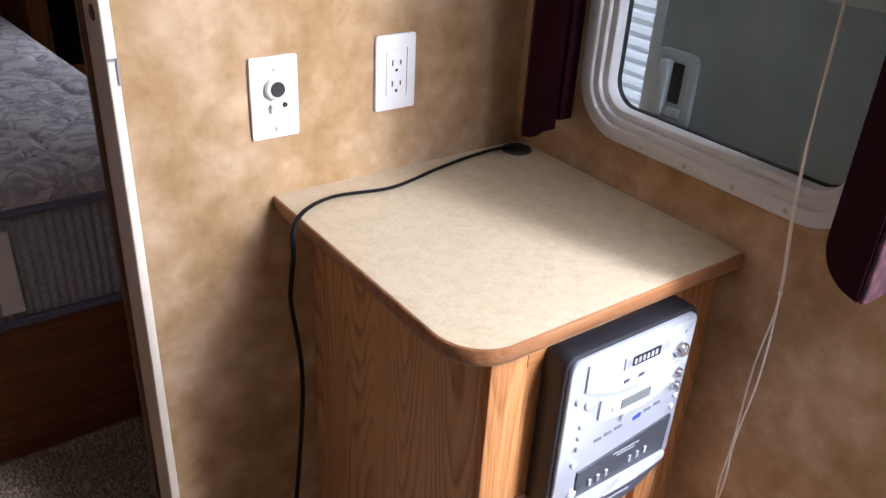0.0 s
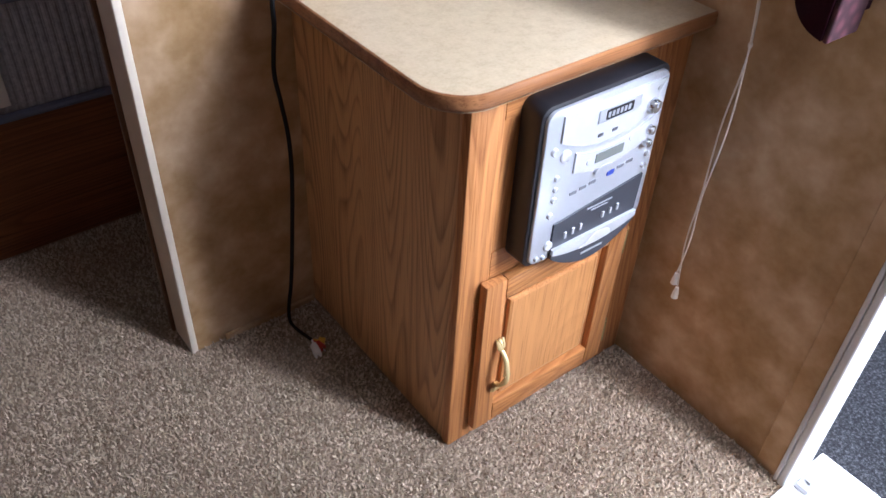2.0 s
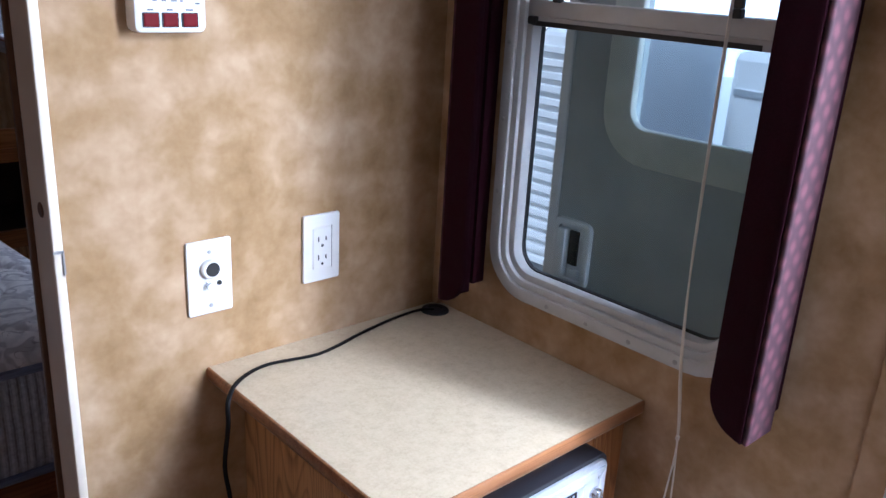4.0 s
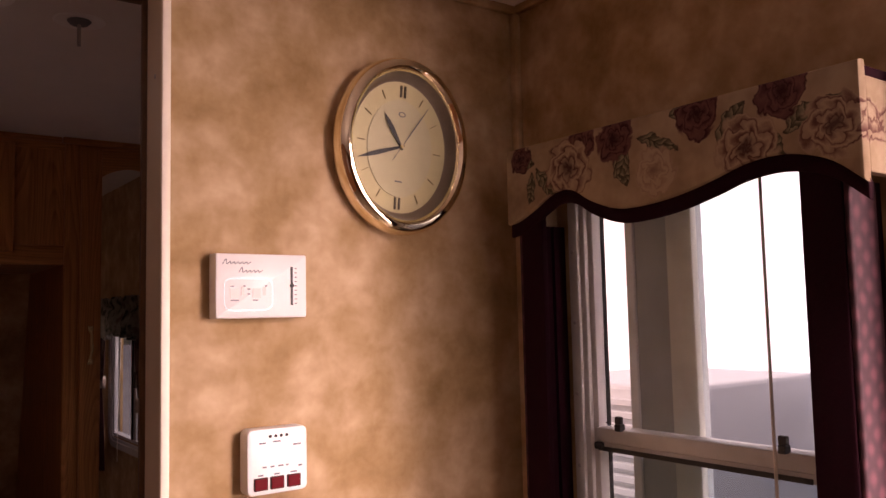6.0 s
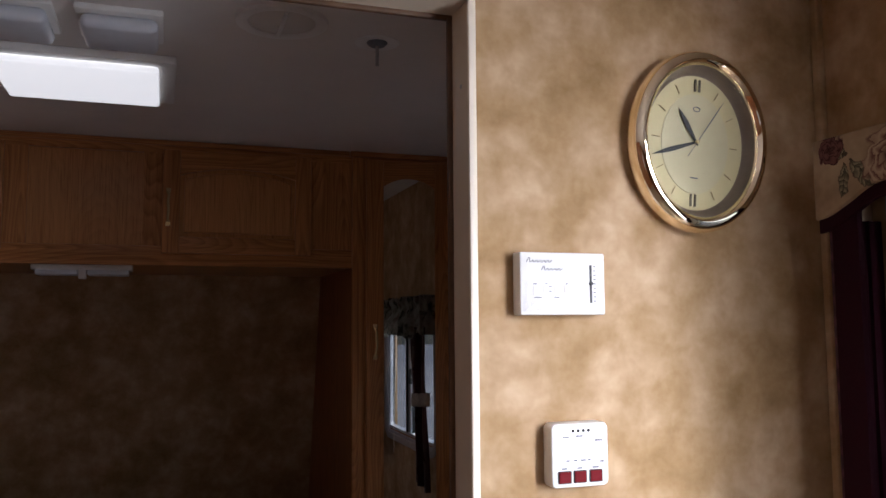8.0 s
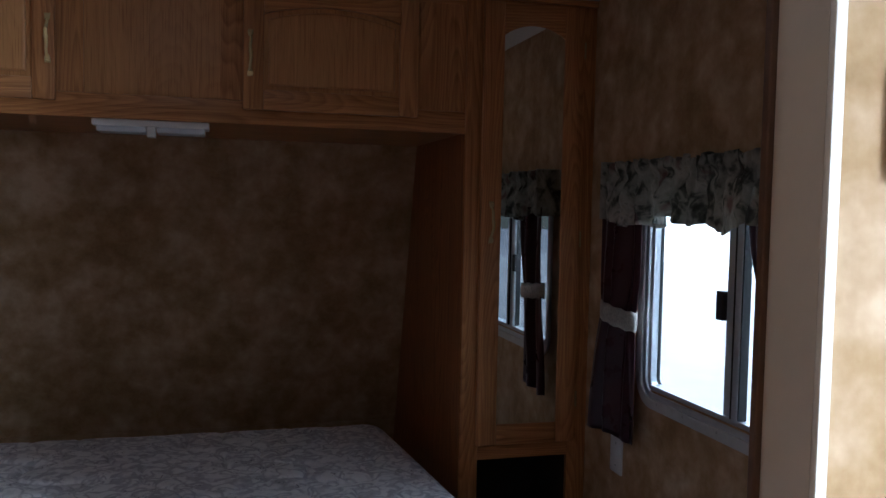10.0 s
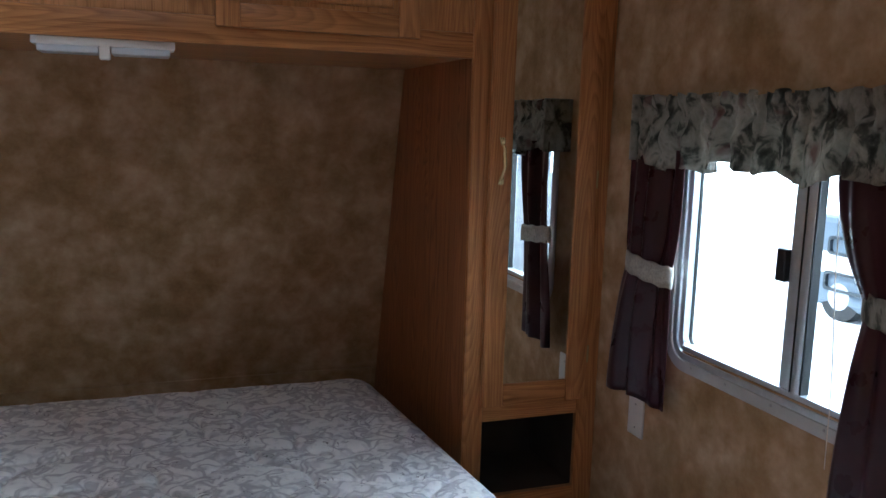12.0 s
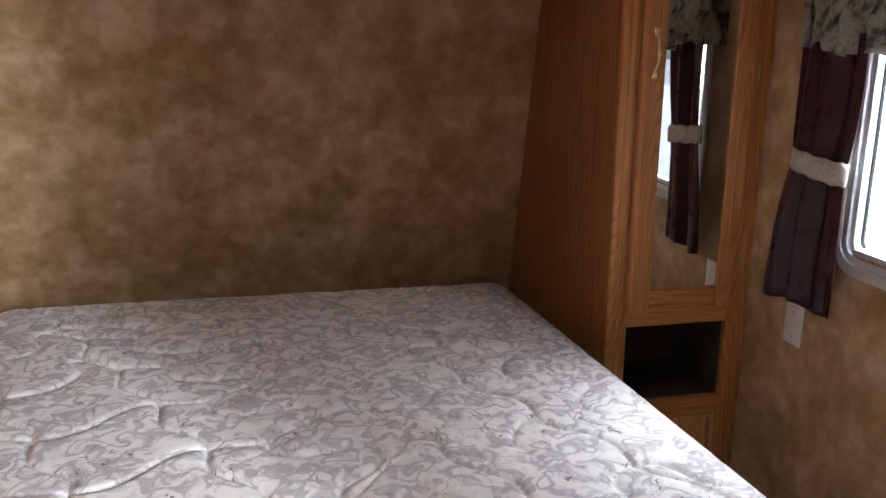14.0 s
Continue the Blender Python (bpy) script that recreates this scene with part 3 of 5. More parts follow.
# corner and ceiling mouldings
setting("trim", box((-0.016, -0.016, 0.683), (0.0, 0.0, H1 - 0.016), 0.004), WALLPAPER, "papered corner bead between partition and outer wall", "trim")
setting("trim", box((JX - 1.2, -0.013, H1 - 0.016), (0.0, 0.0, H1), 0.003), WALLPAPER, "papered ceiling moulding on the partition", "trim")
setting("trim", box((-0.013, BACK, H1 - 0.016), (0.0, -0.013, H1), 0.003), WALLPAPER, "papered ceiling moulding on the outer wall", "trim")
setting("trim", box((-0.005, -0.8035, 0.0), (0.0, -0.766, 1.97), 0.002), WALLPAPER, "papered strip beside the entry door", "trim")
setting("trim", prism([(nose(0.3) - 0.004, 0.3), (nose(0.3), 0.3), (nose(1.62), 1.62), (nose(1.62) - 0.004, 1.62)], "x", -1.412, -1.382), WALLPAPER, "papered seam strip on the wall behind the bed", "trim")
setting("trim", prism([(nose(0.40) - 0.014, 0.40), (nose(0.40), 0.40), (nose(0.478), 0.478), (nose(0.478) - 0.014, 0.478)], "x", -2.2, -0.45), WALLPAPER, "papered ledge strip behind the mattress", "trim")
setting("baseboard", box((-0.6, -0.008, 0.0), (-0.41, 0.0, 0.012), 0.002), WALLPAPER, "thin papered strip at the partition's foot", "baseboard")


# ---- windows ----
def slide_window(name, y0, y1, z0, z1, r, label, upright, k=1.0):
    """A rounded clamp-ring window with a sash bar; the outline is the ring's outer edge."""
    w = thing(name, (0.0, (y0 + y1) / 2, z0), label, "window", "", "structure")
    def rr(d, rad):
        return rounded(y0 + d, y1 - d, z0 + d, z1 - d, max(rad, 0.012))
    m = FRAME_WHITE if not upright else FRAME_SILVER
    part("clamp_ring", ring(rr(0, r), rr(0.034 * k, r - 0.034 * k), "x", -0.010, 0.0, 0.003), FRAME_WHITE, w, "white clamp ring with screws", True)
    part("inner_ring", ring(rr(0.026 * k, r - 0.026 * k), rr(0.052 * k, r - 0.052 * k), "x", -0.004, 0.030, 0.002), m, w, "", True)
    part("sash_frame", ring(rr(0.046 * k, r - 0.046 * k), rr(0.070 * k, r - 0.070 * k), "x", 0.004, 0.032, 0.002), m, w, "", True)
    part("gasket", ring(rr(0.068 * k, r - 0.068 * k), rr(0.073 * k, r - 0.073 * k), "x", 0.024, 0.032), RUBBER, w, "thin black rubber gasket")
    return w, rr


def screws(w, places, x):
    for y, z in places:
        part("screw", lathe([(0.0, 0), (0.0032, 0.0006), (0.0042, 0.0018)], (x, y, z), "x", 10), SCREW, w)


win_a, rr = slide_window("window_1", -0.612, -0.132, 0.757, 1.70, 0.085, "white rounded trailer window with a horizontal sash bar", False, 0.64)
part("sash_bar", join(box((0.0, -0.569, 1.198), (0.034, -0.176, 1.212), 0.002), box((-0.002, -0.569, 1.212), (0.036, -0.176, 1.236), 0.003)), FRAME_WHITE, win_a, "white sash bar", True)
part("bar_gasket", box((-0.003, -0.552, 1.1985), (0.004, -0.180, 1.2055)), RUBBER, win_a, "black rubber line under the bar")
part("pane", prism(rounded(-0.568, -0.177, 0.80, 1.198, 0.02), "x", 0.028, 0.031), SMOKED, win_a, "smoked lower pane").visible_shadow = False
part("pane", prism(rounded(-0.568, -0.177, 1.236, 1.656, 0.02), "x", 0.014, 0.017), GLASS, win_a).visible_shadow = False
for y in (-0.228, -0.515):
    part("sash_latch", join(box((-0.010, y - 0.006, 1.234), (0.004, y + 0.006, 1.246), 0.002), box((-0.010, y - 0.008, 1.246), (-0.002, y + 0.005, 1.258), 0.002)), RUBBER, win_a, "small black sash latch")
part("track_stop", box((-0.006, -0.190, 1.200), (0.006, -0.172, 1.212), 0.003), RUBBER, win_a, "black rubber stop")
screws(win_a, [(y, 0.767) for y in (-0.27, -0.35, -0.43, -0.51)], -0.0115)
screws(win_a, [(-0.142, z) for z in (0.93, 1.05, 1.17, 1.29, 1.41, 1.53)], -0.0115)

win_b, rr = slide_window("window_2", 0.665, 1.500, 0.846, 1.515, 0.085, "silver sliding bedroom window with rounded corners", True, 0.86)
part("mullion", join(box((0.002, 1.054, 0.905), (0.034, 1.096, 1.458), 0.003), box((-0.004, 1.032, 0.905), (0.024, 1.056, 1.458), 0.003)), FRAME_SILVER, win_b, "twin silver sliding stiles", True)
part("pane", prism(rounded(1.09, 1.446, 0.900, 1.462, 0.02), "x", 0.0335, 0.0365), GLASS, win_b).visible_shadow = False
part("pane", prism(rounded(0.722, 1.03, 0.900, 1.462, 0.02), "x", 0.014, 0.017), GLASS, win_b).visible_shadow = False
part("gasket", box((-0.006, 1.0555, 0.910), (0.020, 1.0575, 1.455)), RUBBER, win_b, "thin black rubber line")
part("gasket", box((-0.002, 1.028, 0.910), (0.020, 1.0325, 1.455)), RUBBER, win_b, "thin black rubber line")
part("gasket", box((0.010, 1.0955, 0.910), (0.030, 1.0995, 1.455)), RUBBER, win_b, "thin black rubber line")
part("latch", box((-0.008, 1.098, 1.137), (0.010, 1.126, 1.207), 0.003), RUBBER, win_b, "black slide latch")
part("track", box((-0.004, 0.735, 0.902), (0.03, 1.432, 0.911), 0.001), FRAME_SILVER, win_b, "silver lower track")
screws(win_b, [(y, 0.866) for y in (0.8, 0.95, 1.1, 1.25, 1.38)], -0.0115)

# ---- entry door, swung open against the outside of the wall ----
setting("door_frame", join(box((-0.012, -0.825, 0.0), (RX + 0.02, -0.812, 1.945), 0.003), box((-0.012, -1.513, 0.0), (RX + 0.02, -1.5, 1.945), 0.003), box((-0.012, -1.5, 1.93), (RX + 0.02, -0.825, 1.945), 0.003), box((-0.012, -0.8115, 0.0), (-0.001, -0.804, 1.95), 0.002)),
        FRAME_WHITE, "white aluminium frame of the entry door", "door frame")
sill = thing("door_sill", (0.0, -1.16, 0.0), "white metal threshold of the entry door", "sill", "", "structure")
part("plate", box((-0.07, -1.5, 0.0), (RX + 0.05, -0.825, 0.008), 0.003), THRESHOLD, sill)
part("strike", join(box((0.0, -0.86, 0.008), (0.045, -0.835, 0.018), 0.002), lathe([(0, 0), (0.005, 0), (0.006, 0.004)], (0.02, -0.848, 0.018), "z", 12)), SCREW, sill, "small steel catch")

leaf = thing("door_1", (0.105, -0.80, 0.02), "grey fibreglass entry door standing open outside the window", "door", "", "structure")
DX = 0.100
part("leaf", pierced(-0.80, -0.180, 0.02, 1.90, [(-0.665, -0.305, 1.045, 1.70)], "x", DX, DX + 0.03), DOOR_GREY, leaf)
part("edge_strip", box((DX - 0.004, -0.186, 0.02), (DX + 0.034, -0.166, 1.90), 0.003), DOOR_EDGE, leaf, "pale aluminium edge")
part("window_frame", ring(rounded(-0.70, -0.262, 1.0, 1.745, 0.085), rounded(-0.650, -0.315, 1.058, 1.69, 0.03), "x", DX - 0.012, DX + 0.004, 0.004), DOOR_SURROUND, leaf, "padded grey surround", True)
part("pane", prism(rounded(-0.66, -0.305, 1.05, 1.70, 0.03), "x", DX + 0.012, DX + 0.016), TINTED, leaf, "hazy pale blue pane").visible_shadow = False
lock = part("lock", join(ring(rounded(-0.266, -0.188, 0.768, 0.885, 0.014), rounded(-0.254, -0.198, 0.780, 0.873, 0.008), "x", DX - 0.010, DX, 0.002), box((DX - 0.003, -0.255, 0.78), (DX + 0.002, -0.197, 0.873))), DOOR_EDGE, leaf, "grey paddle lock", True)
part("paddle", join(box((DX - 0.018, -0.220, 0.784), (DX - 0.003, -0.202, 0.869), 0.004), box((DX - 0.012, -0.248, 0.786), (DX - 0.004, -0.228, 0.80), 0.002)), DOOR_EDGE, lock, "grey paddle", True)
part("recess", box((DX - 0.0075, -0.240, 0.806), (DX - 0.003, -0.222, 0.866)), SLOT, lock, "dark finger recess")

# ---- outdoors ----
setting("ground", box((-70, -70, -0.72), (80, 70, -0.66)), GRAVEL, "pale speckled gravel of the sales lot", "ground")
# Slab added under the bedroom window's view; its pale colour stands for overexposure.
setting("pavement", box((0.7, 1.95, -0.662), (16.0, 40, -0.645)), plain("overexposed_paving", (0.70, 0.71, 0.72), 0.8, 0, 0.05, 2), "paving of the lot, paled to stand for overexposure", "pavement")
# Emitting sheet added so that the sky past the lot reads pure white.
setting("backdrop", box((16.0, -30, -0.66), (16.2, 45, 14)), glow("sky_glow", (0.93, 0.97, 1.0), 1.2), "glowing white panel standing in for the bright sky", "backdrop")


def wheel(parent, x, y, r):
    w = part("wheel", lathe([(0.0, -0.1), (r * 0.55, -0.1), (r, -0.08), (r * 1.03, 0.0), (r, 0.08), (r * 0.55, 0.1), (0.0, 0.1)], (x, y, -0.66 + r * 1.03), "x", 28), RUBBER, parent, "", True)
    part("rim", lathe([(0.0, -0.105), (r * 0.5, -0.105), (r * 0.55, -0.1)], (x, y, -0.66 + r * 1.03), "x", 20), SILVER, w)


nb = thing("parked_trailer", (3.6, 2.7, -0.66), "low white trailer with horizontal ribbed siding parked beyond the window", "trailer")
part("body", box((3.0, 2.05, -0.56), (4.6, 3.4, 0.95), 0.03), SIDING, nb)
for k in range(18):
    part("rib", box((2.960, 2.07, -0.54 + k * 0.08), (3.0, 3.38, -0.495 + k * 0.08), 0.006, 1), SIDING, nb)
wheel(nb, 3.05, 2.9, 0.2)

lt = thing("parked_trailer", (5.2, -1.6, -0.66), "low plain white folding trailer parked across the lot", "trailer")
part("body", box((4.4, -5.0, -0.25), (6.6, 1.9, 0.85), 0.06), SIDING, lt)
part("trim_strip", box((4.385, -4.95, 0.55), (4.402, 1.85, 0.60), 0.004), FRAME_SILVER, lt, "thin metal trim strip")
part("chassis", box((4.6, -4.8, -0.42), (6.4, 1.7, -0.25)), RUBBER, lt, "black chassis")
wheel(lt, 4.62, -1.2, 0.3)
wheel(lt, 4.62, -2.0, 0.3)

cm = thing("parked_vehicle", (6.6, 5.6, -0.66), "low blue-grey vehicle with a white side stripe on the lot", "vehicle")
part("body", box((6.0, 4.0, -0.52), (7.4, 7.2, 0.53), 0.08), CAMPER_BLUE, cm)
part("stripe", box((5.98, 4.05, -0.12), (6.02, 7.15, 0.12), 0.01), SIDING, cm, "broad white stripe")
for k in range(2):
    y = 6.25 - 1.4 * k
    part("window", ring(rounded(y, y + 0.68, 0.10, 0.31, 0.05), rounded(y + 0.03, y + 0.65, 0.13, 0.28, 0.04), "x", 5.955, 6.01), CAMPER_DARK, cm, "dark window outline")
    part("hatch", ring(rounded(y, y + 0.70, -0.31, -0.09, 0.05), rounded(y + 0.03, y + 0.67, -0.28, -0.12, 0.04), "x", 5.955, 6.01), CAMPER_DARK, cm, "dark hatch outline")
wheel(cm, 6.1, 6.75, 0.28)
wheel(cm, 6.1, 4.6, 0.28)

# ---- corner cabinet with laminate top ----
TZ = 0.683
cab = thing("corner_cabinet", (-0.2, -0.22, 0.0), "honey oak corner cabinet with a panelled door below", "cabinet")
part("side_panel", box((-0.405, -0.425, 0.0), (-0.392, -0.001, 0.657)), OAK_SIDE, cab, "printed oak side panel")
part("back_panel", box((-0.392, -0.012, 0.0), (-0.002, -0.002, 0.657)), OAK_SIDE, cab)
FY = -0.440
part("face_stile", box((-0.409, FY, 0.0), (-0.352, FY + 0.019, 0.657), 0.004), OAK_UP, cab, "rounded front stile", True)
part("face_stile", box((-0.078, FY, 0.0), (-0.002, FY + 0.019, 0.657), 0.002), OAK_UP, cab)
part("top_rail", box((-0.352, FY + 0.001, 0.615), (-0.078, FY + 0.019, 0.657)), OAK_FLAT, cab)
part("middle_rail", box((-0.352, FY + 0.001, 0.30), (-0.078, FY + 0.019, 0.40)), OAK_FLAT, cab)
part("face_panel", box((-0.352, FY + 0.003, 0.40), (-0.078, FY + 0.019, 0.615)), OAK_UP, cab)
part("bottom_rail", box((-0.352, FY + 0.001, 0.0), (-0.078, FY + 0.019, 0.05)), OAK_FLAT, cab)


def cabinet_door(parent, x0, x1, z0, z1, y, stile=0.05, arch=0.0, back=0.019, inner=None, arch_n=14):
    """A frame-and-panel door facing -y: stiles, rails, raised panel. arch: rise of the top rail's curve."""
    d = part("door", box((x0 + 0.004, y + 0.013, z0 + 0.004), (x1 - 0.004, y + back, z1 - 0.004)), OAK_PANEL, parent, "framed oak door")
    part("stile", box((x0, y, z0), (x0 + stile, y + back - 0.002, z1), 0.004), OAK_UP, d, "", True)
    part("stile", box((x1 - stile, y, z0), (x1, y + back - 0.002, z1), 0.004), OAK_UP, d, "", True)
    part("rail", box((x0 + stile, y + 0.0005, z0), (x1 - stile, y + back - 0.002, z0 + stile), 0.003), OAK_FLAT, d, "", True)
    u0, u1 = x0 + stile, x1 - stile
    low = [(u0 + (u1 - u0) * k / arch_n, z1 - stile - arch + arch * math.sin(math.pi * k / arch_n) ** 0.8) for k in range(arch_n + 1)]
    part("rail", prism([*low, (u1, z1 - 0.001), (u0, z1 - 0.001)], "y", y + 0.0005, y + back - 0.002, 0.002), OAK_FLAT, d, "", True)
    g = 0.014
    top = [(u0 + g + (u1 - u0 - 2 * g) * k / arch_n, z1 - stile - arch - g + arch * math.sin(math.pi * k / arch_n) ** 0.8) for k in range(arch_n + 1)]
    if inner is None:
        part("raised_panel", prism([*top, (u1 - g, z0 + stile + g), (u0 + g, z0 + stile + g)], "y", y + 0.004, y + back - 0.004, 0.006), OAK_PANEL, d, "raised oak panel")
    return d, [*[(u0 + (u1 - u0) * k / arch_n, z) for k, (_, z) in enumerate(low)], (u1, z0 + stile), (u0, z0 + stile)]


def brass_handle(parent, x, y, z0, z1):
    """A bowed brass pull with a split foliate foot at either end."""
    h = z1 - z0
    bow = smooth_path([(x, y, z1 - 0.012), (x + 0.001, y - 0.018, z1 - 0.03), (x - 0.001, y - 0.026, z0 + h * 0.62), (x + 0.001, y - 0.026, z0 + h * 0.4), (x - 0.001, y - 0.018, z0 + 0.03), (x, y, z0 + 0.012)], 6)
    rad = [0.0034 + 0.0014 * math.sin(math.pi * k / (len(bow) - 1)) for k in range(len(bow))]
    bm = tube(bow, rad, 10)
    for z, s in ((z1, 1), (z0, -1)):
        for dx in (-0.006, 0.0, 0.006):
            leafp = [(x, y - 0.006, z - s * 0.022), (x + dx * 0.6, y - 0.007, z - s * 0.012), (x + dx, y - 0.002, z)]
            bm = join(bm, tube(smooth_path(leafp, 4), [0.0036, 0.0040, 0.0042, 0.0044, 0.0042, 0.0038, 0.0034, 0.0028, 0.0014], 8))
    bm = join(bm, lathe([(0.0, -0.026), (0.0055, -0.026), (0.0062, -0.0285), (0.0055, -0.031), (0.0, -0.031)], (x, y + 0.002, z0 + h * 0.5), "y", 12))
    return part("handle", bm, BRASS, parent, "brass bow handle", True)


door, _ = cabinet_door(cab, -0.372, -0.075, 0.036, 0.356, FY - 0.019, 0.040)
brass_handle(door, -0.338, FY - 0.019, 0.118, 0.238)
part("hinge", join(tube([(-0.070, FY - 0.012, 0.275), (-0.070, FY - 0.012, 0.325)], 0.004, 8), box((-0.076, FY - 0.008, 0.28), (-0.058, FY - 0.001, 0.32))), BRASS, cab, "brass hinge", True)
part("hinge", join(tube([(-0.070, FY - 0.012, 0.065), (-0.070, FY - 0.012, 0.115)], 0.004, 8), box((-0.076, FY - 0.008, 0.07), (-0.058, FY - 0.001, 0.11))), BRASS, cab, "brass hinge", True)

ct = thing("countertop", (-0.24, -0.24, 0.657), "beige speckled laminate top with a rounded oak edge", "countertop")
CX, CY, CR = -0.467, -0.468, 0.066


def top_outline(d, seg=10):
    r = CR - d
    pts = [(-0.001, -0.001), (CX + d, -0.001)]
    for k in range(seg + 1):
        a = radians(180 + 90 * k / seg)
        pts.append((CX + d + r + r * math.cos(a), CY + d + r + r * math.sin(a)))
    return [*pts, (-0.001, CY + d)]


part("top", prism(top_outline(0.0045), "z", 0.659, TZ), LAMINATE, ct)
o, i = top_outline(0.0), top_outline(0.012)
edge = bmesh.new()
prof = ((0.0045, TZ - 0.0004), (0.0028, TZ), (0.001, TZ - 0.001), (0.0, TZ - 0.005), (0.0, 0.667), (0.002, 0.662), (0.006, 0.6595), (0.0045, 0.6595))
rows = [[edge.verts.new((*p, z)) for p in top_outline(d)[1:]] for d, z in prof]
for a, b in zip(rows, [*rows[1:], rows[0]]):
    for k in range(len(a) - 1):
        edge.faces.new((a[k], a[k + 1], b[k + 1], b[k]))
edge.faces.new([r[0] for r in rows])
edge.faces.new([r[-1] for r in rows][::-1])
bmesh.ops.recalc_face_normals(edge, faces=edge.faces[:])
part("edge_band", edge, OAK_EDGE, ct, "rounded honey oak edge band", True)

# grommet and cable
gr = thing("cable_grommet", (-0.036, -0.032, TZ), "black plastic cable grommet in the laminate top", "grommet")
part("rim", lathe([(0.0, 0.002), (0.013, 0.002), (0.014, 0.004), (0.020, 0.0045), (0.0245, 0.003), (0.026, 0.0)], (-0.036, -0.034, TZ), "z", 28), BLACK_BOX, gr, "", True)
cb = thing("av_cable", (-0.49, -0.08, 0.0), "black audio-video cable hanging over the countertop edge", "cable")
run = [(-0.040, -0.032, TZ + 0.002), (-0.075, -0.034, TZ + 0.010), (-0.13, -0.030, TZ + 0.006), (-0.21, -0.043, TZ + 0.004), (-0.27, -0.060, TZ + 0.004), (-0.318, -0.066, TZ + 0.004), (-0.394, -0.052, TZ + 0.004),
       (-0.452, -0.074, TZ + 0.005), (-0.483, -0.100, TZ - 0.006), (-0.4865, -0.104, 0.640), (-0.486, -0.088, 0.565), (-0.486, -0.100, 0.52), (-0.487, -0.116, 0.47), (-0.487, -0.116, 0.40), (-0.488, -0.100, 0.28),
       (-0.489, -0.078, 0.15), (-0.490, -0.056, 0.06), (-0.488, -0.055, 0.022), (-0.482, -0.075, 0.012), (-0.474, -0.108, 0.012)]
part("lead", tube(smooth_path(run, 8), 0.0042, 8, 0.6), CABLE, cb, "", True)
for (dx, dy), m, nm in (((-0.011, 0.0), WHITE, "white"), ((0.0, 0.006), RCA_RED, "red"), ((0.008, 0.013), RCA_YELLOW, "yellow")):
    st = Vector((-0.474, -0.108, 0.012))
    e = Vector((-0.468 + dx * 1.5, -0.148 + dy * 1.8, 0.011))
    way = (e - st).normalized()
    pl = part("plug", join(tube([st, st + way * 0.012], 0.0026, 8), tube([st + way * 0.012, st + way * 0.014, e], [0.0058, 0.0082, 0.0074], 10)), m, cb, nm + " plug", True)
    part("pin", tube([e, e + way * 0.009], 0.0026, 8), CHROME, pl, "metal pin")

# ---- wall stereo on the cabinet's face ----
st = thing("stereo", (-0.21, -0.46, 0.38), "silver and black wall-mounted stereo with knobs and displays", "stereo")
RY = -0.483
part("housing", prism(rounded(-0.328, -0.092, 0.383, 0.640, 0.018), "y", RY + 0.006, FY + 0.002, 0.003), BLACK_BOX, st, "deep black housing", True)
part("faceplate", prism(rounded(-0.322, -0.098, 0.389, 0.634, 0.016), "y", RY, RY + 0.008, 0.003), SILVER, st, "silver face", True)


def flat(u0, u1, v0, v1, d0, d1, bev=0.001):
    return box((u0, RY - d1, v0), (u1, RY - d0, v1), bev)


def curve_strip(xs, zs_top, zs_bot, d0, d1):
    return prism([*zip(xs, zs_top), *reversed(list(zip(xs, zs_bot)))], "y", RY - d1, RY - d0)


xs = [-0.296 + 0.19 * k / 12 for k in range(13)]
bowed = [0.025 * (2 * (x + 0.201) / 0.19) ** 2 for x in xs]
part("tape_bay", curve_strip(xs, [0.624] * 13, [0.560 + b for b in bowed], 0.0, 0.003), SILVER_LIGHT, st, "pale bowed upper panel")
part("tape_window", flat(-0.235, -0.155, 0.594, 0.614, 0.003, 0.005), SILVER, st)
part("display", flat(-0.222, -0.172, 0.597, 0.611, 0.005, 0.006), LCD_DARK, st, "dark upper display")
for k in range(6):
    part("display_mark", flat(-0.220 + k * 0.0075, -0.2155 + k * 0.0075, 0.600, 0.608, 0.006, 0.0066, 0), SILVER, st)
part("tuner_panel", curve_strip(xs[2:], [0.548 + b for b in bowed[2:]], [0.518 + b * 0.9 for b in bowed[2:]], 0.0, 0.003), SILVER_LIGHT, st, "pale bowed tuner panel")
part("display", flat(-0.226, -0.172, 0.530, 0.545, 0.003, 0.0045), LCD, st, "grey lower display")
part("badge", prism(oval(-0.203, 0.512, 0.018, 0.008, 24), "y", RY - 0.004, RY), SILVER, st, "small oval badge")
part("lettering", join(*[flat(-0.262 + 0.018 * k, -0.249 + 0.018 * k, 0.489 + 0.002 * k, 0.494 + 0.002 * k, 0.0, 0.0008, 0) for k in (0, 1, 2, 4, 5, 6)]), INK, st, "row of small grey print")
part("emblem", flat(-0.192, -0.178, 0.494, 0.502, 0.0, 0.0012), plain("blue_emblem", (0.03, 0.06, 0.35), 0.4), st, "small blue emblem")
ys = [-0.285 + 0.17 * k / 12 for k in range(13)]
arc = [0.030 * (1 - ((x + 0.2) / 0.085) ** 2) for x in ys]
part("disc_panel", prism([(-0.285, 0.404), (-0.115, 0.404), (-0.112, 0.470), (-0.285, 0.450)], "y", RY - 0.003, RY), GREY_PANEL, st, "graphite button panel")
part("disc_lid", curve_strip(ys, [0.398 for a in arc], [0.390 - a * 1.15 for a in arc], -0.034, 0.006), GREY_PANEL, st, "graphite curved disc lid")
part("lid_rim", curve_strip(ys, [0.407] * 13, [0.398 - a * 0.45 for a in arc], 0.003, 0.0085), SILVER_LIGHT, st, "silver lip of the disc lid")
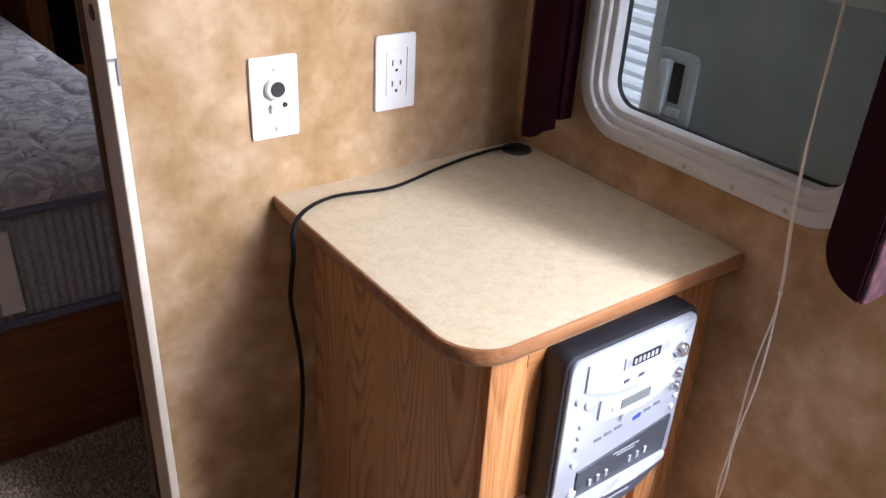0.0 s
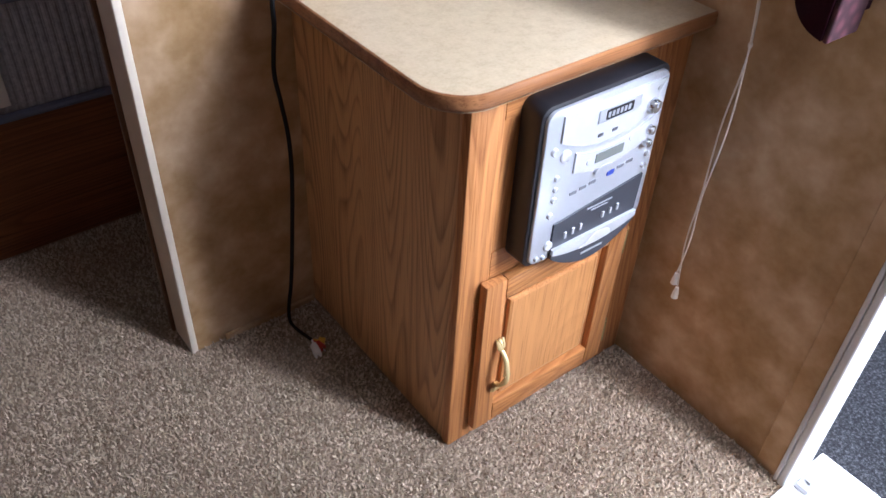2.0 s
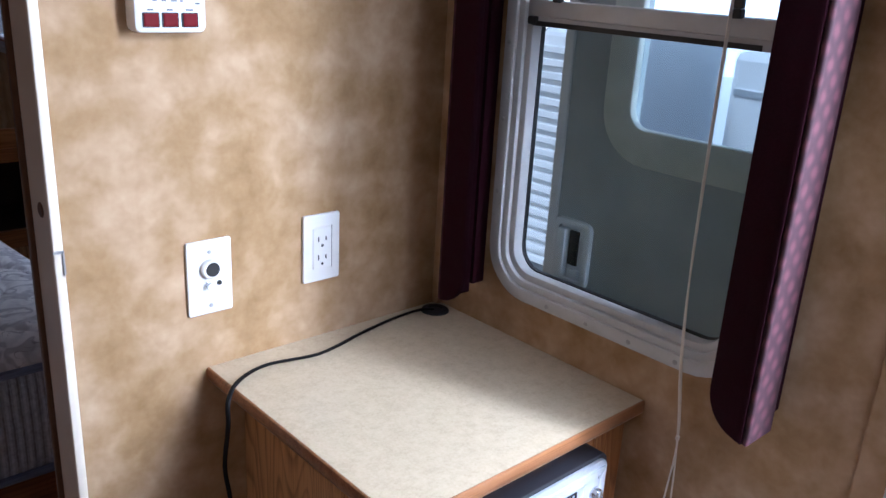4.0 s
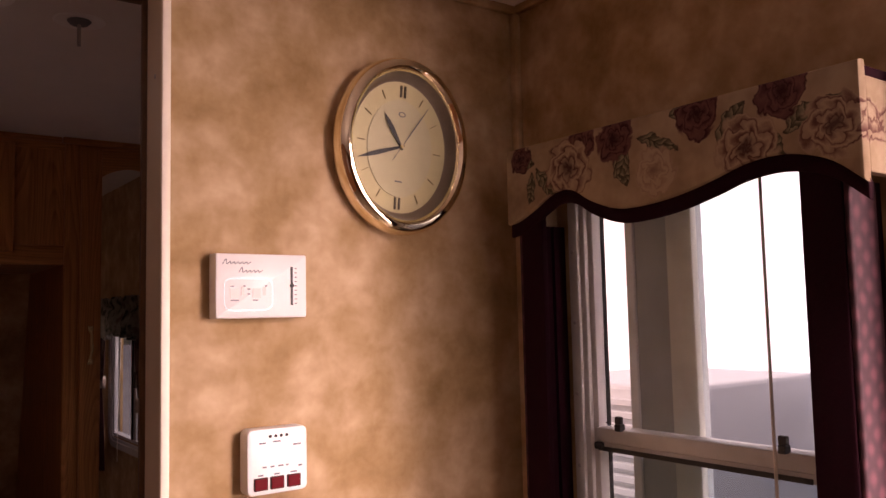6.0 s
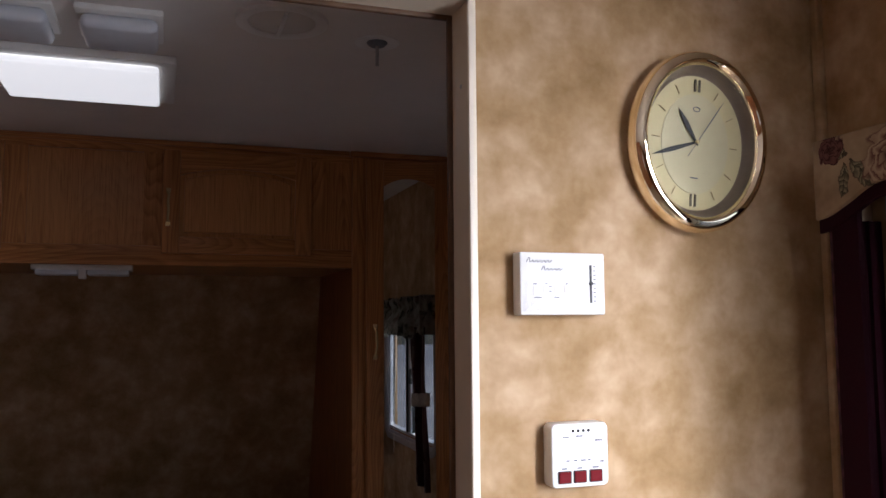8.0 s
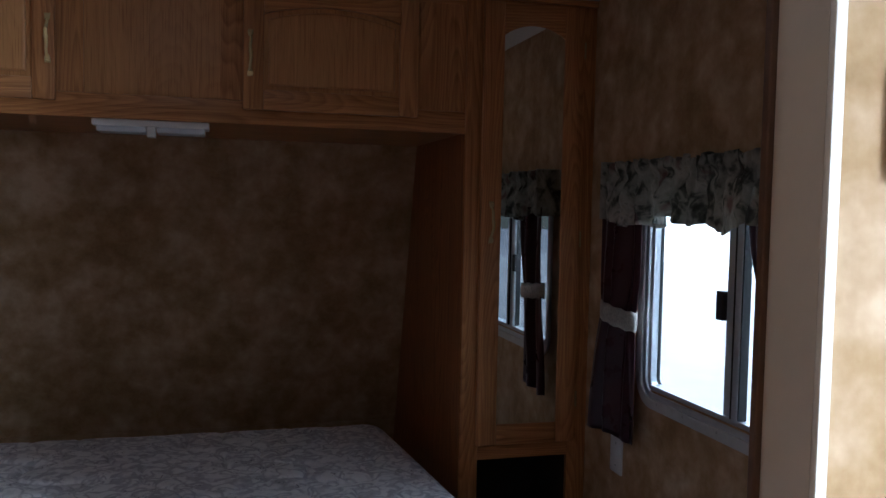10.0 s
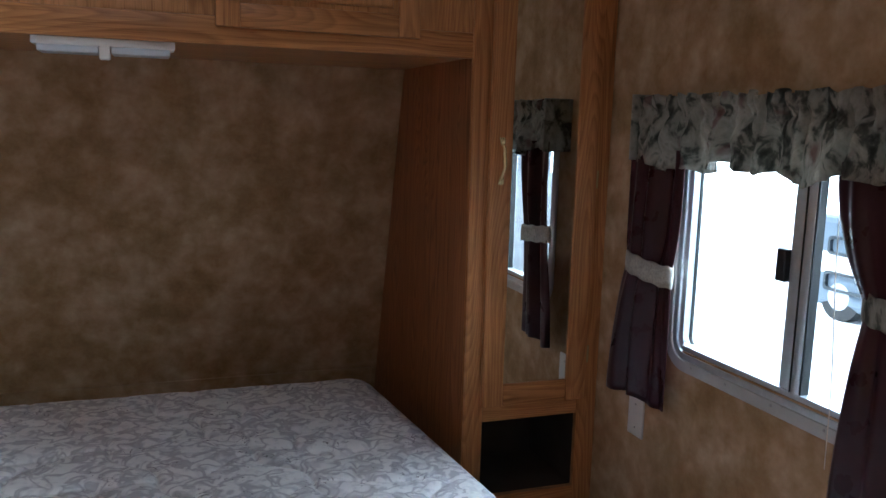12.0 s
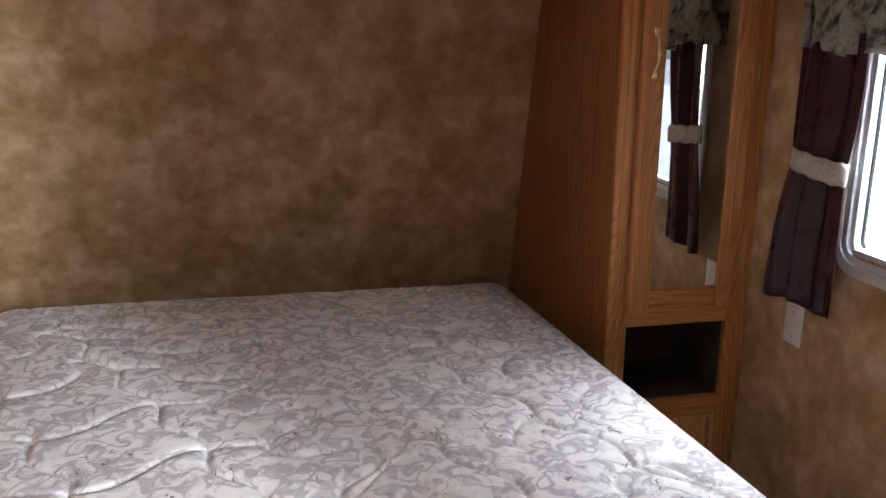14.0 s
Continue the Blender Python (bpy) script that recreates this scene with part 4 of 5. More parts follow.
part("lettering", join(flat(-0.222, -0.172, 0.450, 0.4525, 0.003, 0.0036, 0), flat(-0.214, -0.18, 0.445, 0.447, 0.003, 0.0036, 0)), SILVER, st, "pale fine print")
part("lettering", flat(-0.222, -0.178, 0.370, 0.3735, 0.006, 0.0066, 0), SILVER, st, "pale fine print")
for x in (-0.262, -0.247, -0.232, -0.188, -0.173, -0.158):
    z = 0.444 + 0.06 * (x + 0.2)
    part("button", box((x - 0.002, RY - 0.006, z - 0.022), (x + 0.003, RY - 0.003, z - 0.011), 0.001), SILVER_LIGHT, st, "small silver key")


def knob(x, z, r, depth, label=""):
    k = part("knob", lathe([(0.0, -depth), (r * 0.82, -depth), (r * 0.95, -depth * 0.85), (r, -depth * 0.4), (r * 1.12, -0.001), (r * 1.12, 0.0)], (x, RY, z), "y", 24), CHROME, st, label, True)
    part("pointer", box((x - 0.0012, RY - depth - 0.0008, z), (x + 0.0012, RY - depth + 0.0005, z + r * 0.7)), SILVER_LIGHT, k)


knob(-0.128, 0.588, 0.0105, 0.012, "chrome volume knob")
knob(-0.122, 0.548, 0.0072, 0.010, "small chrome knob")
knob(-0.122, 0.527, 0.0065, 0.010, "small chrome knob")
for x, z, r in ((-0.305, 0.575, 0.006), (-0.283, 0.561, 0.0095), (-0.290, 0.415, 0.008), (-0.310, 0.400, 0.004), (-0.297, 0.397, 0.0035), (-0.293, 0.53, 0.0045), (-0.293, 0.512, 0.004), (-0.293, 0.495, 0.005), (-0.296, 0.470, 0.005),
                (-0.238, 0.536, 0.005), (-0.158, 0.547, 0.005), (-0.112, 0.503, 0.0045), (-0.114, 0.484, 0.0045), (-0.12, 0.612, 0.004)):
    part("button", lathe([(0.0, -0.004), (r * 0.8, -0.004), (r, -0.0025), (r, 0.0)], (x, RY, z), "y", 18), SILVER_LIGHT, st, "round silver button", True)
for x in (-0.223, -0.196):
    part("button", flat(x - 0.007, x + 0.003, 0.572, 0.577, 0.003, 0.0045), GREY_PANEL, st, "small dark key")

# ---- plates and panels on the partition ----
def wall_plate(name, x0, x1, z0, z1, label, category):
    p = thing(name, ((x0 + x1) / 2, 0.0, z0), label, category)
    part("plate", prism(rounded(x0, x1, z0, z1, 0.004, 4), "y", -0.006, 0.0, 0.002), WHITE, p, "", True)
    return p


tv = wall_plate("antenna_plate", -0.492, -0.422, 0.772, 0.886, "white wall plate with a round antenna socket", "wall plate")
part("bezel", lathe([(0.0, -0.014), (0.0125, -0.014), (0.0145, -0.012), (0.0150, -0.004)], (-0.458, 0, 0.843), "y", 28), WHITE_SIDE, tv, "round white bezel", True)
part("socket", lathe([(0.0, -0.0155), (0.0100, -0.0155), (0.0108, -0.0135)], (-0.456, 0, 0.843), "y", 24), SLOT, tv, "black round socket", True)
part("coax_jack", join(lathe([(0.0, -0.016), (0.0042, -0.016), (0.0046, -0.005)], (-0.461, 0, 0.818), "y", 14), lathe([(0.0, -0.0085), (0.0062, -0.0085), (0.0066, -0.005)], (-0.461, 0, 0.818), "y", 6)), CHROME, tv, "threaded metal jack", True)
part("button", lathe([(0.0, -0.008), (0.0034, -0.008), (0.004, -0.0055)], (-0.443, 0, 0.818), "y", 14), SLOT, tv, "small black switch")
for z in (0.868, 0.785):
    part("screw", lathe([(0.0, -0.0072), (0.0028, -0.007), (0.0034, -0.0055)], (-0.457, 0, z), "y", 12), SCREW, tv)

rc = wall_plate("power_outlet", -0.298, -0.229, 0.782, 0.895, "white double power outlet with a plain plate", "outlet")
part("insert", prism(rounded(-0.281, -0.246, 0.804, 0.873, 0.002, 3), "y", -0.0078, -0.005, 0.001), WHITE, rc, "white receptacle face", True)
part("gap", box((-0.2455, -0.0063, 0.803), (-0.2445, -0.0057, 0.874)), SLOT, rc, "thin dark joint line")
for z in (0.854, 0.823):
    for x, hh in ((-0.271, 0.0042), (-0.257, 0.0034)):
        part("slot", box((x - 0.0011, -0.0082, z - hh), (x + 0.0011, -0.0076, z + hh)), SLOT, rc)
    part("ground_hole", lathe([(0.0, -0.0082), (0.0024, -0.0082), (0.0024, -0.0076)], (-0.264, 0, z - 0.011), "y", 12), SLOT, rc)

th = thing("thermostat", (-0.525, 0.0, 1.429), "white plastic wall thermostat with a slider", "thermostat")
T = -0.028
part("case", prism(rounded(-0.598, -0.457, 1.429, 1.522, 0.003, 3), "y", T, 0.0, 0.003), WHITE, th, "", True)
part("slider_slot", box((-0.4835, T - 0.0008, 1.447), (-0.4800, T + 0.001, 1.504)), SLOT, th, "black slider slot")
part("slider", lathe([(0.0, -0.004), (0.0026, -0.004), (0.0030, 0.0)], (-0.4818, T, 1.476), "y", 12), SLOT, th, "black slider knob")
part("scale_marks", join(*[box((-0.477, T - 0.0006, 1.449 + 0.0065 * k), (-0.4735, T + 0.001, 1.4504 + 0.0065 * k)) for k in range(9)]), INK, th, "fine grey scale marks")
for x0, z0, n in ((-0.588, 1.507, 7), (-0.564, 1.495, 6)):
    script = [(x0 + 0.0062 * k / 2 + (0.0018 if k % 2 else 0.0), T - 0.0004, z0 + (0.0032 if k % 2 else 0.0) + (0.0038 if k == 1 else 0.0)) for k in range(2 * n)]
    part("lettering", tube(smooth_path(script, 5), 0.0006, 5), INK, th, "slanted grey script line")
part("legend_outline", ring(rounded(-0.586, -0.512, 1.440, 1.487, 0.012), rounded(-0.5854, -0.5126, 1.4406, 1.4864, 0.0115), "y", T - 0.0006, T + 0.0005), SILVER, th, "faint rounded outline")
part("switch", join(box((-0.577, T - 0.001, 1.458), (-0.564, T + 0.001, 1.472)), box((-0.560, T - 0.001, 1.462), (-0.556, T + 0.001, 1.474))), WHITE_SIDE, th, "small mode switch")
part("switch", join(box((-0.543, T - 0.001, 1.458), (-0.531, T + 0.001, 1.472)), box((-0.527, T - 0.001, 1.462), (-0.523, T + 0.001, 1.474))), WHITE_SIDE, th, "small fan switch")
part("lettering", join(*[box((x, T - 0.0006, z), (x + w, T + 0.001, z + 0.002)) for x, z, w in ((-0.577, 1.474, 0.006), (-0.576, 1.454, 0.012), (-0.543, 1.454, 0.008), (-0.574, 1.464, 0.008), (-0.541, 1.466, 0.008), (-0.551, 1.470, 0.004), (-0.551, 1.463, 0.004), (-0.524, 1.4745, 0.003), (-0.557, 1.4745, 0.003))]), INK, th, "small grey legends")

mp = thing("monitor_panel", (-0.505, 0.0, 1.178), "white tank monitor panel with three dark red switches", "panel")
A = -0.030
part("case", prism(rounded(-0.553, -0.459, 1.177, 1.270, 0.009, 5), "y", A, 0.0, 0.004), WHITE, mp, "", True)
for x in (-0.533, -0.508, -0.482):
    sw = part("rocker", box((x - 0.0095, A - 0.0035, 1.185), (x + 0.0095, A + 0.002, 1.201), 0.0015), RED_SWITCH, mp, "dark red rocker switch")
    part("bezel", ring(rounded(x - 0.0105, x + 0.0105, 1.184, 1.202, 0.001, 2), rounded(x - 0.009, x + 0.009, 1.1855, 1.2005, 0.001, 2), "y", A - 0.002, A + 0.001), SLOT, sw)
for k in range(4):
    part("indicator", lathe([(0.0, -0.0015), (0.0022, -0.0012), (0.0026, 0.001)], (-0.518 + 0.0085 * k, A, 1.259), "y", 12), SLOT, mp, "small dark indicator light")
part("lettering", join(*[box((x, A - 0.0006, z), (x + w, A + 0.001, z + 0.0022)) for x, z, w in ((-0.535, 1.249, 0.010), (-0.514, 1.250, 0.012), (-0.482, 1.243, 0.012), (-0.53, 1.215, 0.006), (-0.518, 1.215, 0.006), (-0.506, 1.215, 0.008), (-0.494, 1.215, 0.004), (-0.474, 1.212, 0.006), (-0.537, 1.204, 0.008), (-0.512, 1.204, 0.008), (-0.487, 1.204, 0.01))]), INK, mp, "small grey legends")

# ---- oval wall clock ----
CXC, CZC, TILT = -0.275, 1.709, radians(-5)
ck = thing("wall_clock", (CXC, 0.0, CZC), "gilt oval wall clock with an ivory dial, at eighteen to eleven", "clock")


def turn(pts):
    """Clock-face points, leaned like the clock, set on the wall."""
    c, s = math.cos(TILT), math.sin(TILT)
    return [(CXC + u * c - v * s, CZC + u * s + v * c) for u, v in pts]


rim = bmesh.new()
rows = []
for inset, y in ((0.008, 0.0), (0.003, -0.006), (0.0, -0.016), (0.001, -0.028), (0.005, -0.038), (0.011, -0.043), (0.018, -0.043), (0.0225, -0.039), (0.0245, -0.031)):
    rows.append([rim.verts.new((p[0], y, p[1])) for p in turn(oval(0, 0, 0.128 - inset, 0.150 - inset, 72))])
for a, b in zip(rows, rows[1:]):
    for k in range(72):
        rim.faces.new((a[k], a[(k + 1) % 72], b[(k + 1) % 72], b[k]))
bmesh.ops.recalc_face_normals(rim, faces=rim.faces[:])
part("rim", rim, GOLD, ck, "polished gilt rim", True)
slope = bmesh.new()
rows = [[slope.verts.new((p[0], y, p[1])) for p in turn(oval(0, 0, ra, rb, 72))] for ra, rb, y in ((0.1045, 0.1265, -0.033), (0.102, 0.124, -0.027), (0.094, 0.1145, -0.0135), (0.092, 0.112, -0.0125))]
for a, b in zip(rows, rows[1:]):
    for k in range(72):
        slope.faces.new((a[k], a[(k + 1) % 72], b[(k + 1) % 72], b[k]))
bmesh.ops.recalc_face_normals(slope, faces=slope.faces[:])
part("bezel", slope, GOLD_INNER, ck, "sloping taupe inner bezel", True)
part("dial", prism(turn(oval(0, 0, 0.093, 0.1135, 72)), "y", -0.012, -0.002), DIAL, ck, "ivory dial")
part("dial_centre", prism(turn(oval(0, -0.002, 0.064, 0.083, 64)), "y", -0.0132, -0.012), DIAL_MID, ck, "paler raised centre")
for k in range(12):
    a = radians(90 - 30 * k)
    cu, su = math.cos(a), math.sin(a)
    if k in (0, 6):
        for du in (-0.004, 0.004):
            part("hour_mark", prism(turn([(du - 0.0016, su * 0.086), (du + 0.0016, su * 0.086), (du + 0.0016, su * 0.106), (du - 0.0016, su * 0.106)]), "y", -0.0142, -0.012), HOUR_DARK, ck, "dark bronze double bar")
    else:
        part("hour_mark", prism(turn([(cu * 0.068 - su * 0.0007, su * 0.089 + cu * 0.0007), (cu * 0.082 - su * 0.0007, su * 0.104 + cu * 0.0007), (cu * 0.082 + su * 0.0007, su * 0.104 - cu * 0.0007), (cu * 0.068 + su * 0.0007, su * 0.089 - cu * 0.0007)]), "y", -0.0136, -0.012), HOUR_BRASS, ck, "thin brass hour line")
part("emblem", ring(turn(oval(0.0, 0.056, 0.007, 0.0045, 24)), turn(oval(0.0, 0.056, 0.0055, 0.003, 24)), "y", -0.0138, -0.013), GREY_PANEL, ck, "tiny oval emblem")
part("emblem", prism(turn([(-0.007, -0.060), (0.007, -0.060), (0.007, -0.058), (-0.007, -0.058)]), "y", -0.0138, -0.013), GREY_PANEL, ck, "tiny bar of print")


def hand(hour, length, width, y, tail, m, name):
    a = radians(90 - 30 * hour)
    d, n = (math.cos(a), math.sin(a)), (-math.sin(a), math.cos(a))
    shape = [(-tail, 0.35), (0.0, 0.45), (length * 0.55, 1.0), (length * 0.75, 0.8), (length, 0.08)]
    pts = [(d[0] * s + n[0] * width * w, d[1] * s + n[1] * width * w) for s, w in shape]
    pts += [(d[0] * s - n[0] * width * w, d[1] * s - n[1] * width * w) for s, w in reversed(shape)]
    part(name, prism(turn(pts), "y", y - 0.0008, y), m, ck, "black " + name.replace("_", " "))


hand(10.85, 0.062, 0.0046, -0.0155, 0.006, HAND_BLACK, "hour_hand")
hand(8.3, 0.088, 0.0040, -0.0172, 0.006, HAND_BLACK, "minute_hand")
hand(1.1, 0.090, 0.0010, -0.0188, 0.032, GREY_PANEL, "second_hand")
part("hub", lathe([(0.0, -0.021), (0.003, -0.0205), (0.0035, -0.013)], (CXC, 0, CZC), "y", 14), BRASS, ck, "small brass hub", True)
part("glass", prism(turn(oval(0, 0, 0.1042, 0.1262, 72)), "y", -0.0315, -0.030), GLASS, ck, "clear glass").visible_shadow = False

# ---- smoke alarm on the ceiling ----
sm = thing("smoke_alarm", (-0.585, -0.09, H1), "white smoke alarm on the ceiling beside the partition", "smoke alarm")
part("body", prism(rounded(-0.655, -0.550, -0.168, -0.046, 0.022, 6), "z", H1 - 0.036, H1, 0.008), WHITE, sm, "", True)
part("test_button", lathe([(0.0, -0.0345), (0.010, -0.034), (0.012, -0.031)], (-0.602, -0.107, H1 - 0.004), "z", 16), WHITE_SIDE, sm)

# ---- cornice over the living window ----
co = thing("window_cornice", (-0.06, -0.41, 0.76), "padded rose tapestry cornice with burgundy side boards", "cornice")
FX = -0.090
wave = [(-0.694, 1.566), (-0.655, 1.596), (-0.612, 1.611), (-0.574, 1.614), (-0.535, 1.609), (-0.490, 1.596), (-0.430, 1.583), (-0.365, 1.577), (-0.320, 1.580), (-0.272, 1.598), (-0.242, 1.616), (-0.214, 1.622), (-0.186, 1.616), (-0.148, 1.598), (-0.108, 1.582), (-0.083, 1.578)]
sm_wave = [(p.x, p.y) for p in smooth_path([(y, z, 0) for y, z in wave], 4)]
part("front", prism([*sm_wave, (-0.083, 1.706), (-0.694, 1.706)], "x", FX - 0.014, FX + 0.004, 0.005), TAPESTRY, co, "rose tapestry front", True)
trim_low = [(y, z - 0.021) for y, z in sm_wave]
part("scalloped_trim", prism([*trim_low, *reversed([(y, z + 0.004) for y, z in sm_wave])], "x", FX - 0.006, FX + 0.004, 0.003), BURGUNDY, co, "burgundy scalloped border", True)
part("top_board", box((FX + 0.004, -0.690, 1.690), (-0.001, -0.088, 1.702)), BURGUNDY, co)
part("return", box((FX + 0.004, -0.100, 1.578), (-0.001, -0.086, 1.690), 0.002), TAPESTRY, co)
part("return", box((FX + 0.004, -0.692, 1.578), (-0.001, -0.678, 1.690), 0.002), TAPESTRY, co)


def leg(y_out, y_in, sgn):
    """A side board with a rounded lower inner corner, and its return to the wall."""
    w = abs(y_in - y_out)
    pts = [(y_out, 1.60), (y_out, 0.742)]
    for k in range(9):
        a = radians(270 + 90 * k / 8)
        pts.append((y_out + sgn * (w * math.cos(a)), 0.800 + 0.058 * math.sin(a)))
    pts.append((y_in, 1.60))
    part("side_board", prism(pts, "x", FX - 0.002, FX + 0.010, 0.003), BURGUNDY, co, "plain burgundy front board", True)
    ya, yb = sorted((y_out, y_out - sgn * 0.008))
    yc0 = y_out + sgn * 0.012
    part("side_return", box((FX + 0.0, ya, 0.740), (-0.027, yb, 1.576), 0.0035, 3), WEAVE, co, "padded plum diamond-weave return", True)
    part("wall_cleat", box((-0.027, min(yc0, y_out), 0.760), (-0.001, max(yc0, y_out), 1.576)), BURGUNDY, co, "burgundy cleat against the wall")
    yc, yd = sorted((y_out + sgn * 0.0005, y_out + sgn * 0.006))
    part("lining", box((FX + 0.011, yc, 0.744), (-0.028, yd, 1.576)), BURGUNDY, co, "plain burgundy lining")


leg(-0.660, -0.608, 1)
leg(-0.104, -0.156, -1)
part("blind_rail", box((-0.070, -0.60, 1.640), (-0.030, -0.20, 1.672), 0.004), WHITE, co, "white blind headrail")

bc = thing("blind_cord", (-0.045, -0.54, 0.2), "white twin blind cord with clear tassels hanging at the window", "cord")
top = [(-0.050, -0.531, 1.640), (-0.050, -0.533, 1.03)]
part("strand", tube(smooth_path([*top, (-0.046, -0.536, 0.82), (-0.047, -0.553, 0.682), (-0.047, -0.5585, 0.56), (-0.047, -0.5510, 0.441), (-0.047, -0.5535, 0.36), (-0.047, -0.548, 0.285)], 8), 0.0014, 6), CORD, bc)
part("strand", tube(smooth_path([(-0.053, -0.531, 1.640), (-0.053, -0.533, 1.03), (-0.046, -0.538, 0.82), (-0.047, -0.554, 0.682), (-0.047, -0.5475, 0.56), (-0.047, -0.5490, 0.441), (-0.047, -0.5470, 0.35), (-0.047, -0.556, 0.262)], 8), 0.0014, 6), CORD, bc)
for y, z in ((-0.548, 0.285), (-0.556, 0.260)):
    part("tassel", lathe([(0.0, 0.004), (0.003, 0.002), (0.0055, -0.012), (0.006, -0.019), (0.004, -0.021), (0.0, -0.021)], (-0.047, y, z), "z", 14), TASSEL, bc, "clear plastic tassel", True)
part("knot", lathe([(0.0, 0.004), (0.003, 0.002), (0.003, -0.003), (0.0, -0.005)], (-0.047, -0.5535, 0.682), "z", 8), CORD, bc)

# ---- bedroom: bed ----
BX0, BX1, BY0, BY1 = -2.20, -0.432, 0.455, 2.425


def taper(x, y):
    """The bed narrows towards the nose along its open side."""
    w = min(1.0, max(0.0, (x + 1.32) / 0.88))
    return x - 0.092 * max(0.0, y - 0.95) * w


bb = thing("bed_base", (-1.32, 1.42, 0.0), "reddish wood platform under the mattress", "bed base")
part("foot_panel", box((BX0 + 0.01, BY0 + 0.006, 0.0), (BX1 - 0.01, BY0 + 0.022, 0.300)), OAK_BED, bb)
part("side_panel", prism([(taper(x, y), y) for x, y in ((BX1 - 0.026, BY0 + 0.022), (BX1 - 0.010, BY0 + 0.022), (BX1 - 0.010, 0.95), (BX1 - 0.010, BY1), (BX1 - 0.026, BY1), (BX1 - 0.026, 0.95))], "z", 0.0, 0.300), OAK_BED, bb)
part("side_panel", box((BX0 + 0.010, BY0 + 0.022, 0.0), (BX0 + 0.026, BY1, 0.300)), OAK_BED, bb)
part("deck", prism([(taper(x, y), y) for x, y in ((BX0 + 0.026, BY0 + 0.022), (BX1 - 0.028, BY0 + 0.022), (BX1 - 0.028, 0.95), (BX1 - 0.028, BY1), (BX0 + 0.026, BY1))], "z", 0.284, 0.299), OAK_BED, bb)

ms = thing("mattress", (-1.32, 1.42, 0.30), "bare quilted mattress with a grey leaf-scroll pattern", "mattress")
ZP, RISE, RR = 0.526, 0.056, 0.10


def outline_project(x, y):
    """Pull points into the mattress outline; returns them and their distance inside it."""
    cx, cy, hx, hy = (BX0 + BX1) / 2, (BY0 + BY1) / 2, (BX1 - BX0) / 2, (BY1 - BY0) / 2
    qx, qy = np.abs(x - cx) - (hx - RR), np.abs(y - cy) - (hy - RR)
    out = np.hypot(np.maximum(qx, 0), np.maximum(qy, 0))
    d = out + np.minimum(np.maximum(qx, qy), 0) - RR
    k = np.where(out > RR, RR / np.maximum(out, 1e-9), 1.0)
    nx = np.where(d > 0, cx + np.sign(x - cx) * (hx - RR + np.maximum(qx, 0) * k), x)
    ny = np.where(d > 0, cy + np.sign(y - cy) * (hy - RR + np.maximum(qy, 0) * k), y)
    return nx, ny, np.minimum(d, 0)


nx_, ny_ = 400, 440
gx, gy = np.meshgrid(np.linspace(BX0, BX1, nx_), np.linspace(BY0, BY1, ny_), indexing="ij")
px, py, dd = outline_project(gx, gy)
e = np.clip(-dd / 0.075, 0, 1)
px = px - 0.092 * np.maximum(0, py - 0.95) * np.clip((px + 1.32) / 0.88, 0, 1)
pz = ZP + RISE * np.sqrt(1 - (1 - e) ** 2)
stitch = np.zeros_like(px)
for s, (kx, ky), ph in ((0.21, (0.86, 0.50), 0.0), (0.27, (0.30, -0.95), 0.4)):
    t = (px * kx + py * ky) / s + 0.22 * np.sin(px * 17 + py * 9 + ph * 7) + 0.16 * np.sin(py * 23 - px * 11) + ph
    near = np.abs(t - np.round(t)) * s
    stitch += np.exp(-near / 0.011) * (0.013 if s < 0.25 else 0.008)
puff = 0.0015 * np.sin(px * 31 + 2 * np.sin(py * 13)) * np.sin(py * 27 + 2 * np.sin(px * 11))
pz = pz - (stitch - puff) * np.clip(e * 1.3 - 0.2, 0, 1)
verts = np.stack([px, py, pz], -1).reshape(-1, 3) - np.array((-1.32, 1.42, 0.30))
idx = np.arange(nx_ * ny_).reshape(nx_, ny_)
faces = np.stack([idx[:-1, :-1], idx[1:, :-1], idx[1:, 1:], idx[:-1, 1:]], -1).reshape(-1, 4)
me = bpy.data.meshes.new("quilted_top")
me.from_pydata(verts.tolist(), [], faces.tolist())
me.polygons.foreach_set("use_smooth", [True] * len(me.polygons))
me.materials.append(TICKING)
qt = new("quilted_top", me)
qt.parent = ms

loop = rounded(BX0, BX1, BY0, BY1, RR, 10)
dense = []
for a, b in zip(loop, loop[1:] + loop[:1]):
    n = max(1, int(math.dist(a, b) / 0.004))
    dense += [(a[0] + (b[0] - a[0]) * k / n, a[1] + (b[1] - a[1]) * k / n) for k in range(n)]
dense = [(taper(*p), p[1]) for p in dense]
bd = bmesh.new()
cx, cy = (BX0 + BX1) / 2, (BY0 + BY1) / 2
rows = []
for z, bulge in ((0.306, -0.004), (0.330, 0.002), (0.415, 0.006), (0.500, 0.002), (0.524, -0.004)):
    row = []
    for k, p in enumerate(dense):
        rib = 0.0022 * (k % 4 in (0, 1))
        d = Vector((p[0] - cx, p[1] - cy))
        nrm = Vector((d.x if abs(d.x) > abs(BX1 - cx) - 0.03 else 0, d.y if abs(d.y) > abs(BY1 - cy) - 0.03 else 0))
        nrm = nrm.normalized() if nrm.length else d.normalized()
        row.append(bd.verts.new((p[0] + nrm.x * (bulge + rib - 0.006), p[1] + nrm.y * (bulge + rib - 0.006), z)))
    rows.append(row)
n = len(dense)
for a, b in zip(rows, rows[1:]):
    for k in range(n):
        bd.faces.new((a[k], a[(k + 1) % n], b[(k + 1) % n], b[k]))
bmesh.ops.recalc_face_normals(bd, faces=bd.faces[:])
part("border", bd, BORDER, ms, "ribbed grey border")
